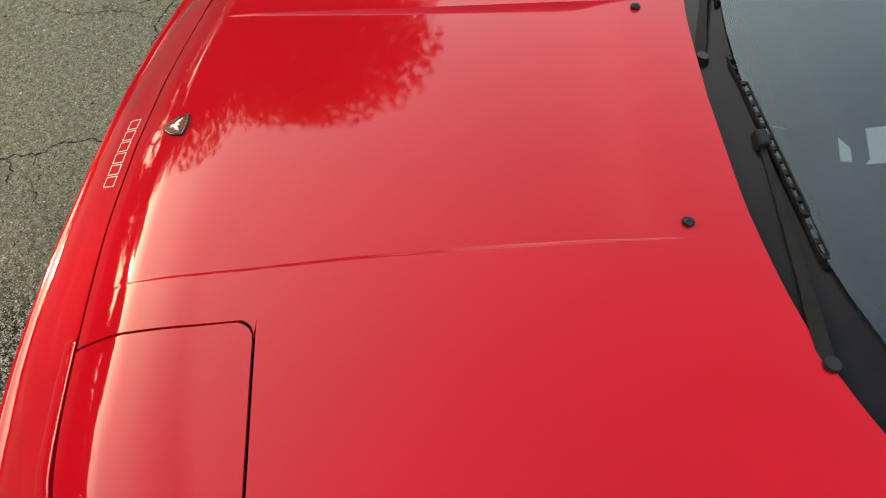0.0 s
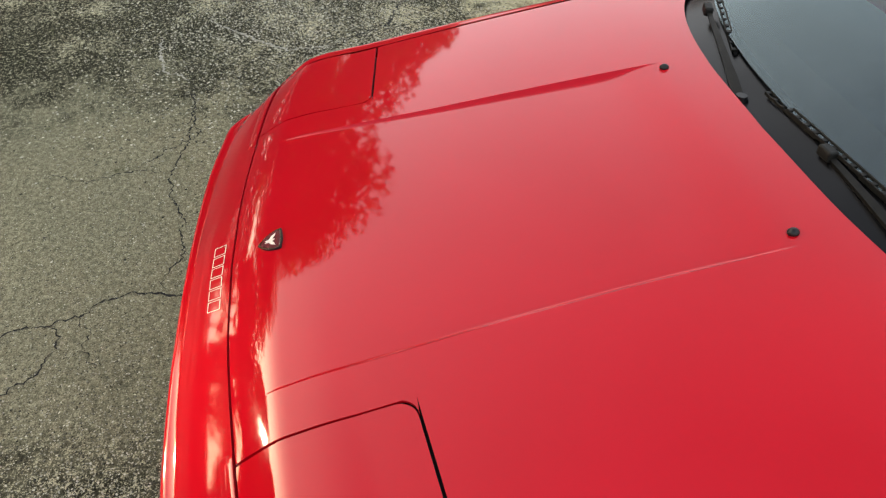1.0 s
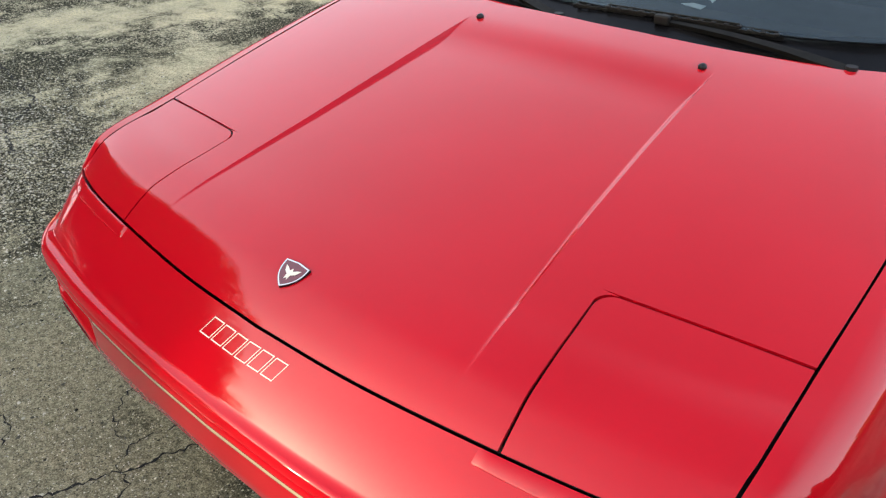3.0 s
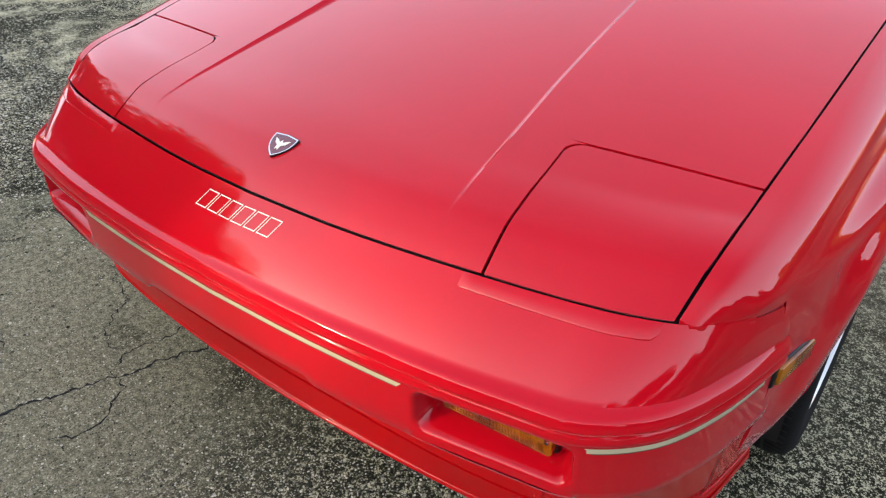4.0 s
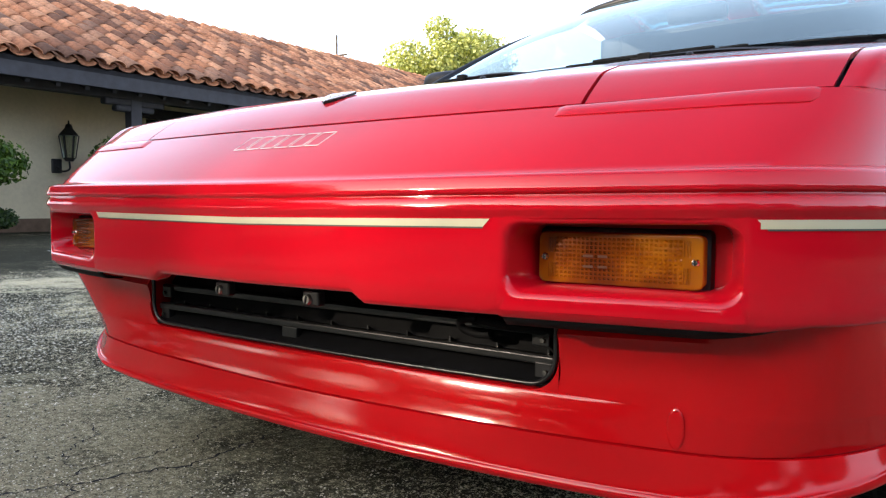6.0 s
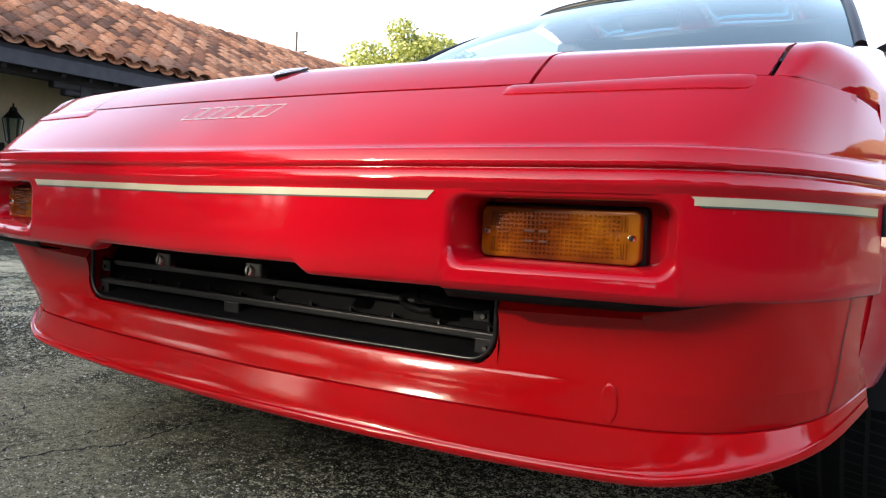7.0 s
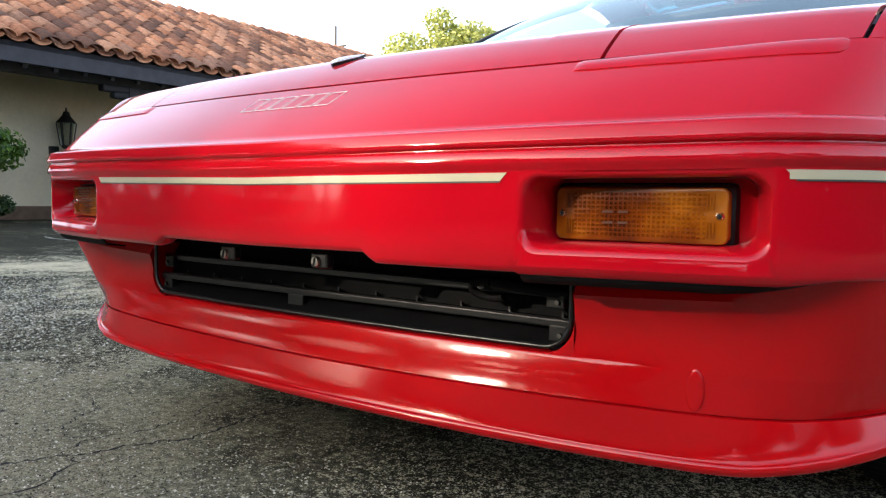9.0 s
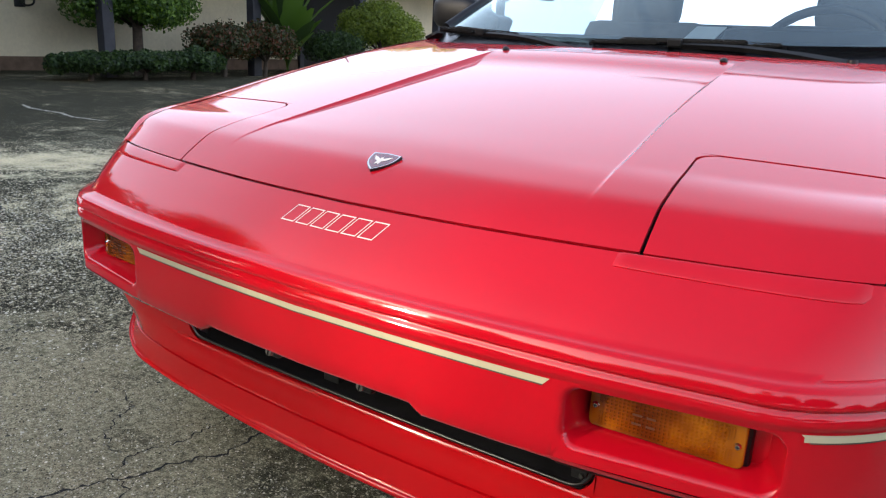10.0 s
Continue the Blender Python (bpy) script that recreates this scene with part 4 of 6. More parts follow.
# ---------- rear body, cabin and glass ----------
def build_cabin():
    # windscreen: from its base to the roof
    base = [(0, 1.312, 0.879), (0.2, 1.322, 0.879), (0.4, 1.350, 0.882), (0.56, 1.405, 0.888), (0.675, 1.495, 0.897)]
    head = [(0, 2.17, 1.278), (0.2, 2.175, 1.276), (0.36, 2.19, 1.269), (0.47, 2.22, 1.257), (0.555, 2.27, 1.238)]
    b, h = spline(base, 6), spline(head, 6)
    rows = []
    for i in range(13):
        t = i / 12
        rows.append([p.lerp(q, t) + Vector((0, -0.03, 0.035)) * math.sin(math.pi * t) * 0.45 for p, q in zip(b, h)])
    g = sheet("windscreen", [mirrored(r) for r in rows], GLASS, CAR, 0.0, "curved tinted windscreen glass", sharp=0)
    g.visible_shadow = False
    # black frit line and pillars
    for sg in (-1, 1):
        edge = [Vector((sg * r[-1].x, r[-1].y, r[-1].z)) for r in rows]
        tube("pillar", [p + Vector((sg * 0.012, 0.01, 0.0)) for p in edge], 0.015, BLACK, CAR, "black windscreen pillar")
    tube("header", [p + Vector((0, 0.012, 0.004)) for p in mirrored(h)], 0.016, BLACK, CAR, "black strip above the windscreen")
    # roof, rear deck and tail
    def roof_at(u, y):
        """A place on the roof: u across, from -1 to 1; y along."""
        k = (y - 2.17) / 0.68
        half = 0.555 * (1.0 + 0.05 * k)
        front = 2.17 + 0.10 * u * u
        yy = front + (2.85 - front) * k
        return Vector((half * u, yy, 1.281 + 0.045 * math.sin(math.pi * min(1.0, k + 0.12)) - 0.03 * k - 0.042 * u * u))

    def roof_piece(name, u0, u1, k0, k1, mat, label):
        rows = [[roof_at(u0 + (u1 - u0) * i / 6, 2.17 + 0.68 * (k0 + (k1 - k0) * j / 6)) for i in range(7)] for j in range(7)]
        return sheet(name, rows, mat, CAR, 0.012, label, sharp=0)
    roof_piece("roof", -1, 1, 0.0, 0.30, PAINT, "red roof panel")
    roof_piece("roof", -1, 1, 0.82, 1.0, PAINT, "red rear edge of the roof")
    roof_piece("roof_bar", -0.10, 0.10, 0.30, 0.82, PAINT, "red bar along the middle of the roof")
    for u0, u1 in ((-0.70, -0.10), (0.10, 0.70)):
        roof_piece("roof_glass", u0, u1, 0.30, 0.82, GLASS, "tinted lift-out roof panel").visible_shadow = False
    for u0, u1 in ((-1.0, -0.70), (0.70, 1.0)):
        roof_piece("roof_rail", u0, u1, 0.30, 0.82, PAINT, "red roof rail")
    deck = [[Vector((x, y, z - 0.02 * (x / 0.7) ** 2)) for x in (-0.75, -0.4, 0, 0.4, 0.75)] for y, z in ((2.68, 0.96), (3.1, 0.93), (3.75, 0.90), (3.93, 0.84), (3.95, 0.40), (3.80, 0.25))]
    sheet("rear_deck", deck, PAINT, CAR, 0.0, "red rear deck and tail", flip=True)
    # rear bulkhead with its upright window
    bm = bmesh.new()
    box_bm(1.42, 0.04, 0.70, (0, 2.66, 0.62), 0.01, None, bm)
    for x in (-0.52, 0.52):
        box_bm(0.16, 0.05, 0.32, (x, 2.64, 1.09), 0.02, None, bm)
    box_bm(1.02, 0.05, 0.13, (0, 2.63, 1.19), 0.02, None, bm)
    part("bulkhead", bm, DASH, CAR, "dark cabin bulkhead")
    # side: doors and sills
    for sg in (-1, 1):
        rows = []
        for z, x in ((0.87, 0.735), (0.80, 0.775), (0.70, 0.812), (0.60, 0.822), (0.45, 0.822), (0.30, 0.80), (0.19, 0.76)):
            row = [Vector((sg * x, y, z)) for y in (1.474, 1.9, 2.4, 2.8, 3.3, 3.93)]
            row[0].x = sg * (x - 0.004)
            rows.append(row if sg < 0 else row[::-1])
        sheet("door", rows, PAINT, CAR, 0.0, "red door and flank")
        rows = [[Vector((sg * x, y, z)) for y in ((1.47, 2.75) if sg < 0 else (2.75, 1.47))] for x, z in ((0.70, 0.885), (0.745, 0.865))]
        sheet("window_ledge", rows, BLACK, CAR, 0.008, "black window ledge")
        pts = [Vector((sg * 0.69, 1.50, 0.885)), Vector((sg * 0.70, 2.62, 0.90)), Vector((sg * 0.57, 2.64, 1.225)), Vector((sg * 0.565, 2.29, 1.232))]
        gl = part("side_window", mesh_of("side_window", pts, [(0, 1, 2, 3)], GLASS, False), None, CAR, "tinted side window")
        gl.visible_shadow = False
    # floor pan and nose structure keep light out from below
    bm = bmesh.new()
    box_bm(1.46, 2.6, 0.04, (0, 2.65, 0.19), 0.0, None, bm)
    box_bm(1.0, 0.95, 0.04, (0, 0.87, 0.20), 0.0, None, bm)
    box_bm(1.0, 0.04, 0.40, (0, 0.43, 0.40), 0.0, None, bm)
    part("floor_pan", bm, DARK, CAR, "black underbody")
    # interior
    bm = box_bm(1.30, 0.34, 0.12, (0, 1.60, 0.83), 0.04)
    box_bm(0.42, 0.16, 0.09, (0.34, 1.72, 0.885), 0.03, None, bm)
    smooth_ob(part("dashboard", bm, DASH, CAR, "dark vinyl dashboard with instrument hood"))
    for x in (-0.36, 0.36):
        bm = box_bm(0.50, 0.16, 0.62, (x, 2.36, 0.66), 0.06, Euler((radians(-14), 0, 0)), None, 3)
        seat = smooth_ob(part("seat", bm, CLOTH, CAR, "dark grey cloth bucket seat"))
        bm = box_bm(0.25, 0.10, 0.17, (x, 2.43, 1.03), 0.045, Euler((radians(-8), 0, 0)), None, 3)
        smooth_ob(part("headrest", bm, CLOTH, seat, "dark grey headrest"))
        bm = box_bm(0.50, 0.52, 0.16, (x, 2.08, 0.42), 0.06, None, None, 3)
        smooth_ob(part("seat_cushion", bm, CLOTH, seat))
    bm = bmesh.new()
    rot = Euler((radians(64), 0, 0))
    n = 36
    ring = [Vector((0.185 * math.cos(2 * math.pi * k / n), 0.185 * math.sin(2 * math.pi * k / n), 0)) for k in range(n + 1)]
    m = Matrix.Translation((0.36, 1.86, 0.83)) @ rot.to_matrix().to_4x4()
    whl = tube("steering_wheel", [m @ p for p in ring], 0.014, BLACK, CAR, "black steering wheel")
    bm = cyl_bm(0.06, 0.05, 0.04, tuple(m @ Vector((0, 0, 0.0))), 20, rot)
    box_bm(0.34, 0.035, 0.014, tuple(m @ Vector((0, 0, 0))), 0.004, rot, bm)
    part("steering_hub", bm, BLACK, whl)
    bm = box_bm(0.20, 0.05, 0.055, (0.0, 2.08, 1.16), 0.015)
    smooth_ob(part("rear_view_mirror", bm, BLACK, CAR, "black rear-view mirror"))
    # white card and strip of paper on the dashboard
    bm = box_bm(0.085, 0.085, 0.002, (0.128, 1.500, 0.902), 0.0, Euler((radians(30), 0, radians(-14))))
    part("dash_card", bm, PAPER, CAR, "white card propped on the dashboard")
    part("paper_strip", box_bm(0.085, 0.016, 0.002, (0.112, 1.448, 0.880), 0.0, Euler((radians(14), 0, radians(-14)))), PAPER, CAR, "narrow white strip of paper on the dashboard")


build_cabin()


def build_cowl():
    rows = []
    for t in range(6):
        row = []
        for k in range(41):
            x = -0.69 + 1.38 * k / 40
            ax = abs(x)
            ya = hood_rear(min(ax, 0.70)) - 0.03
            yb = lerp_table([(0, 1.332), (0.2, 1.342), (0.4, 1.373), (0.55, 1.43), (0.69, 1.525)], ax)
            y = ya + (yb - ya) * t / 5
            za, zb = hood_surface(min(ax, 0.70), ya) - 0.022, lerp_table([(0, 0.879), (0.4, 0.882), (0.69, 0.897)], ax)
            s = t / 5
            row.append(Vector((x, y, za + (zb - za) * (s ** 1.3))))
        rows.append(row)
    sheet("cowl", rows, COWL, CAR, 0.004, "black cowl panel below the windscreen", sharp=0)


COWL = make_simple("satin_black_cowl", (0.006, 0.006, 0.0065), 0.26, coat=0.0, var=0.3, scale=14)
COWL.node_tree.nodes["Principled BSDF"].inputs["Specular IOR Level"].default_value = 0.22
build_cowl()


def build_wiper(base, joint, tip0, tip1):
    """Arm from its pivot to the joint; blade with its bridge frame from tip0 to tip1."""
    base, joint, tip0, tip1 = (Vector(v) for v in (base, joint, tip0, tip1))
    up = Vector((0, -0.42, 0.9))
    d = (joint - base)
    side = d.normalized().cross(up).normalized()
    n = 10
    top, bot = [[], []], [[], []]
    for i in range(n + 1):
        u = i / n
        w = 0.0085 * (1 - u) + 0.0035 * u if u > 0.25 else 0.009
        p = base + d * u + up * (0.010 + 0.010 * math.sin(math.pi * u))
        for k, sgn in ((0, -1), (1, 1)):
            top[k].append(p + side * w * sgn + up * 0.004)
            bot[k].append(p + side * w * sgn - up * 0.006)
    arm = sheet("wiper_arm", [bot[0], top[0], top[1], bot[1]], WIPER, CAR, 0.001, "faded black wiper arm", sharp=30)
    part("pivot_cap", cyl_bm(0.014, 0.011, 0.03, tuple(base + up * 0.004), 16), BLACK, arm)
    b = tip1 - tip0
    bd = b.normalized()
    ang, ele = math.atan2(bd.y, bd.x), -math.asin(bd.z)
    rot = Euler((0, ele, ang))
    mid = (tip0 + tip1) / 2
    bl = part("wiper_blade", box_bm(b.length, 0.006, 0.010, tuple(mid), 0.001, rot), RUBBER, arm, "black rubber wiper blade")
    bm = bmesh.new()
    L = b.length
    for c, w, h in ((-0.30, 0.34, 0.008), (0.30, 0.34, 0.008), (0.0, 0.62, 0.014)):
        # perforated bridge: two rails with bars between
        ctr = mid + bd * (c * L) + up * h
        for o in (-0.005, 0.005):
            box_bm(w * L, 0.003, 0.006, tuple(ctr + up.cross(bd) * o), 0.0008, rot, bm)
        m = int(w * L / 0.026)
        for k in range(m + 1):
            box_bm(0.010, 0.013, 0.005, tuple(ctr + bd * (-w * L / 2 + w * L * k / m)), 0.001, rot, bm)
    box_bm(0.034, 0.020, 0.020, tuple(joint + up * 0.015), 0.004, rot, bm)
    part("blade_frame", bm, WIPER, bl, "perforated black blade frame")


build_wiper((0.505, 1.318, 0.838), (0.118, 1.318, 0.862), (-0.105, 1.314, 0.866), (0.365, 1.344, 0.874))
build_wiper((-0.118, 1.276, 0.838), (-0.455, 1.350, 0.870), (-0.262, 1.326, 0.866), (-0.665, 1.440, 0.886))


def build_mirrors():
    stations = [(0.690, 0.932, 0.020, 0.018), (0.722, 0.938, 0.032, 0.028), (0.748, 0.944, 0.046, 0.043), (0.772, 0.947, 0.058, 0.057), (0.800, 0.950, 0.063, 0.062),
                (0.850, 0.954, 0.065, 0.061), (0.905, 0.957, 0.064, 0.058), (0.930, 0.957, 0.060, 0.053), (0.941, 0.957, 0.050, 0.044), (0.946, 0.957, 0.030, 0.028), (0.947, 0.957, 0.004, 0.004)]
    n = 28
    for sg in (-1, 1):
        rows = []
        for x, z, hy, hz in stations:
            row = []
            for k in range(n + 1):
                a = 2 * math.pi * k / n
                cs, sn = math.cos(a), math.sin(a)
                y = hy * math.copysign(abs(cs) ** 0.62, cs)
                row.append(Vector((sg * x, 1.83 + 0.05 * (x - 0.85) + min(y, 0.052), z + hz * math.copysign(abs(sn) ** 0.62, sn))))
            rows.append(row)
        mir = sheet("door_mirror", rows, BLACK, CAR, 0.0, "black door mirror housing", flip=sg > 0, sharp=50)
        part("mirror_foot", box_bm(0.050, 0.110, 0.070, (sg * 0.690, 1.835, 0.915), 0.014, Euler((0, -sg * radians(20), 0))), BLACK, mir, "black mirror foot")
        part("mirror_glass", box_bm(0.145, 0.004, 0.092, (sg * 0.858, 1.886, 0.954), 0.0), CHROME, mir, "mirror glass")


build_mirrors()


def build_nozzles():
    for x in (-0.273, 0.273):
        bm = bmesh.new()
        bmesh.ops.create_uvsphere(bm, u_segments=14, v_segments=8, radius=0.5)
        bmesh.ops.scale(bm, vec=(0.017, 0.020, 0.015), verts=bm.verts)
        z = hood_surface(x, 1.178)
        bmesh.ops.translate(bm, vec=(x, 1.178, z + 0.002), verts=bm.verts)
        for fc in bm.faces:
            fc.smooth = True
        part("washer_nozzle", bm, BLACK, CAR, "black washer nozzle")


build_nozzles()


def on_nose(x, s, lift=0.0006):
    """A place on the sloping nose panel: s from its upper to its lower edge."""
    A, B = NOSE_A, NOSE_B
    ax = abs(x)
    pa = Vector((x, float(np.interp(ax, [p.x for p in A], [p.y for p in A])), float(np.interp(ax, [p.x for p in A], [p.z for p in A]))))
    pb = Vector((x, float(np.interp(ax, [p.x for p in B], [p.y for p in B])), float(np.interp(ax, [p.x for p in B], [p.z for p in B]))))
    bulge = float(np.interp(s, [0, 0.33, 0.66, 0.93, 1.0], [0, 0.003, 0.0035, 0.0012, 0]))
    flat = Vector((ax * 0.6 * (1 if x > 0 else -1), -1.0, 0.6)).normalized()
    return pa.lerp(pb, s) + flat * bulge + Vector((0, -0.64, 0.77)) * lift


NOSE_A, NOSE_B = spline(RAIL_A, PER), spline(RAIL_B, PER)


def build_lettering():
    """The maker's name as six plain slanted outlines."""
    bm = bmesh.new()
    n, x0, x1 = 6, -0.088, 0.094
    w = (x1 - x0) / n
    for k in range(n):
        a = x0 + k * w
        def pt(u, v):
            return on_nose(a + u * w * 0.86 - (v - 0.5) * 0.012, 0.165 + 0.265 * v, 0.0008)
        ths = 0.055
        outer = [(0, 0), (1, 0), (1, 1), (0, 1)]
        inner = [(ths, ths), (1 - ths, ths), (1 - ths, 1 - ths), (ths, 1 - ths)]
        vo = [bm.verts.new(pt(*p)) for p in outer]
        vi = [bm.verts.new(pt(*p)) for p in inner]
        for j in range(4):
            bm.faces.new((vo[j], vo[(j + 1) % 4], vi[(j + 1) % 4], vi[j]))
    part("nose_marking", bm, WHITE, CAR, "six plain white outlined shapes on the nose")


build_lettering()


def shield(w, h, n=10):
    """Outline of a shield, point towards -y."""
    pts = [(-w / 2, h * 0.40), (0, h * 0.46), (w / 2, h * 0.40)]
    for k in range(1, n + 1):
        t = k / n
        pts.append((w / 2 * (1 - t ** 2.4), h * 0.40 - h * 0.94 * t ** 0.9))
    for k in range(n - 1, 0, -1):
        t = k / n
        pts.append((-w / 2 * (1 - t ** 2.4), h * 0.40 - h * 0.94 * t ** 0.9))
    return pts


def prism(pts, z0, z1, at, bevel=0.0):
    bm = bmesh.new()
    lo = [bm.verts.new((x, y, z0)) for x, y in pts]
    hi = [bm.verts.new((x, y, z1)) for x, y in pts]
    n = len(pts)
    bm.faces.new(hi)
    bm.faces.new(lo[::-1])
    for i in range(n):
        bm.faces.new((lo[i], lo[(i + 1) % n], hi[(i + 1) % n], hi[i]))
    bmesh.ops.recalc_face_normals(bm, faces=bm.faces)
    if bevel:
        bmesh.ops.bevel(bm, geom=[e for e in bm.edges if e.verts[0] in hi and e.verts[1] in hi], offset=bevel, segments=3, profile=0.5, affect="EDGES")
    bmesh.ops.transform(bm, matrix=at, verts=bm.verts)
    return bm


def build_emblem():
    y = 0.352
    slope = math.degrees(math.atan2(hood_z(y + 0.02) - hood_z(y - 0.02), 0.04))
    at = pose(-0.003, y, hood_z(y) - recess(y) + 0.0005, slope, 0, 0) @ Matrix.Scale(0.95, 4)
    em = part("emblem", prism(shield(0.057, 0.053), -0.002, 0.0024, at), BLACK, CAR, "black-edged shield emblem with a chromed rim on the hood")
    part("rim", prism(shield(0.0555, 0.0515), 0.0, 0.0029, at), CHROME, em, "bright chromed rim")
    part("enamel", prism(shield(0.050, 0.046), 0.0, 0.0033, at), MAROON, em, "dark maroon enamel")
    wing = [(-0.021, 0.012), (-0.012, 0.009), (-0.004, 0.004), (0, 0.010), (0.004, 0.004), (0.012, 0.009), (0.021, 0.012), (0.014, 0.001), (0.005, -0.004), (0.004, -0.014), (0, -0.010), (-0.004, -0.014), (-0.005, -0.004), (-0.014, 0.001)]
    part("crest", prism([(x * 0.86, y * 0.92) for x, y in wing], 0.0, 0.0039, at), WHITE, em, "plain silver spread shape")


build_emblem()


def build_stripes():
    def strip(x0, x1, cut0, cut1, z_top=0.4875, tall=0.0085):
        bm = bmesh.new()
        n = 50
        fl = FACE_LINE
        rows = []
        for k in range(n + 1):
            i0, i1 = x0, x1
            a = i0 + (i1 - i0) * k / n
            lo = a + (cut0 if k == 0 else 0) + (cut1 if k == n else 0)
            rows.append((a, lo))
        prev = None
        for a, lo in rows:
            def pt(q, dz):
                x = abs(q)
                j = min(range(len(fl) - 1), key=lambda m: abs(fl[m].x - x))
                t = (fl[min(j + 1, len(fl) - 1)] - fl[max(j - 1, 0)]).normalized()
                nn = Vector((t.y, -t.x, 0)) if j else Vector((0, -1, 0))
                yy = float(np.interp(x, [p.x for p in fl], [p.y for p in fl]))
                p = Vector((x, yy, 0)) + nn * 0.0010
                return Vector((p.x if q >= 0 else -p.x, p.y, z_top - dz + 0.006 * min(1, x / 0.7)))
            cur = (bm.verts.new(pt(a, 0.0)), bm.verts.new(pt(lo, tall)))
            if prev:
                bm.faces.new((prev[0], prev[1], cur[1], cur[0]))
            prev = cur
        bmesh.ops.recalc_face_normals(bm, faces=bm.faces)
        return bm
    edge = make_simple("dark_stripe_edge", (0.035, 0.040, 0.030), 0.4, var=0.2)
    for x0, x1 in ((-0.384, 0.384), (0.656, 0.788), (-0.788, -0.656)):
        part("stripe_edge", strip(x0, x1, 0.0, 0.0, 0.4789, 0.0016), edge, CAR, "thin dark lower edge of the pinstripe")
    part("stripe", strip(-0.392, 0.392, 0.008, -0.008), GOLD, CAR, "pale gold pinstripe")
    part("stripe", strip(0.648, 0.788, 0.008, 0.0), GOLD, CAR, "pale gold pinstripe")
    part("stripe", strip(-0.788, -0.648, 0.0, -0.008), GOLD, CAR, "pale gold pinstripe")


build_stripes()


def build_lamps():
    for sg in (-1, 1):
        x0, x1 = 0.4205, 0.5965
        cx, cz = (x0 + x1) / 2, 0.4500
        at = pose(sg * cx, 0.2550, cz, 0, 0, sg * 3.2)
        bm = box_bm(x1 - x0 + 0.010, 0.03, 0.066, (0, 0.010, -0.001), 0.006)
        bmesh.ops.transform(bm, matrix=at, verts=bm.verts)
        hs = smooth_ob(part("turn_signal", bm, BLACK, CAR, "amber turn signal in its black housing"))
        face = at @ pose(0, 0, 0, 90, 0, 0)
        ln = smooth_ob(part("lens", prism(rounded_rect(-0.088, 0.088, -0.0275, 0.0275, 0.008, 6), -0.005, 0.017, face, 0.0025), AMBER, hs, "amber lens with fine moulded prisms"))
        # small prisms over the middle of the lens, upright ribs beside the screws
        vs, fs = [], []
        for i in range(28):
            for j in range(10):
                px, pz, k = -0.0655 + 0.131 * i / 27, -0.0205 + 0.041 * j / 9, len(vs)
                vs += [at @ Vector((px + 0.0017 * u, -0.0169, pz + 0.0015 * w)) for u, w in ((-1, -1), (1, -1), (1, 1), (-1, 1))] + [at @ Vector((px, -0.0190, pz))]
                fs += [(k, k + 1, k + 4), (k + 1, k + 2, k + 4), (k + 2, k + 3, k + 4), (k + 3, k, k + 4)]
        part("prism_field", mesh_of("prism_field", vs, fs, AMBER, False), None, ln)["kind"] = "stuff"
        bm = bmesh.new()
        for dx in (-0.0745, -0.0715, -0.0685, 0.0685, 0.0715, 0.0745):
            for dz in (-0.0135, 0.0135):
                box_bm(0.0016, 0.0022, 0.016, (dx, -0.0175, dz), 0.0005, None, bm, 1)
        bmesh.ops.transform(bm, matrix=at, verts=bm.verts)
        part("lens_ribs", bm, AMBER, ln)["kind"] = "stuff"
        for dx in (-0.0800, 0.0800):
            bm = cyl_bm(0.0044, 0.0026, 0.003, (dx, -0.0185, 0.0), 14, Euler((radians(90), 0, 0)))
            bmesh.ops.transform(bm, matrix=at, verts=bm.verts)
            sc = part("screw", bm, CHROME, ln, "chromed cross-head screw")
            bm = box_bm(0.0055, 0.0008, 0.0011, (dx, -0.0203, 0), 0)
            box_bm(0.0011, 0.0008, 0.0055, (dx, -0.0203, 0), 0, None, bm)
            bmesh.ops.transform(bm, matrix=at, verts=bm.verts)
            part("screw_slot", bm, DARK, sc)
        # unreadable embossed marks on the lens
        bm = bmesh.new()
        for dx, dz, w in ((-0.030, 0.0025, 0.011), (-0.014, 0.0025, 0.010), (-0.030, -0.0085, 0.011), (-0.014, -0.0085, 0.010)):
            box_bm(w, 0.0006, 0.0024, (dx, -0.0191, dz), 0, None, bm)
        bmesh.ops.transform(bm, matrix=at, verts=bm.verts)
        part("lens_moulding", bm, make_simple("amber_mark", (0.07, 0.016, 0.001), 0.6) if sg < 0 else bpy.data.materials["amber_mark"], ln)["kind"] = "stuff"


build_lamps()


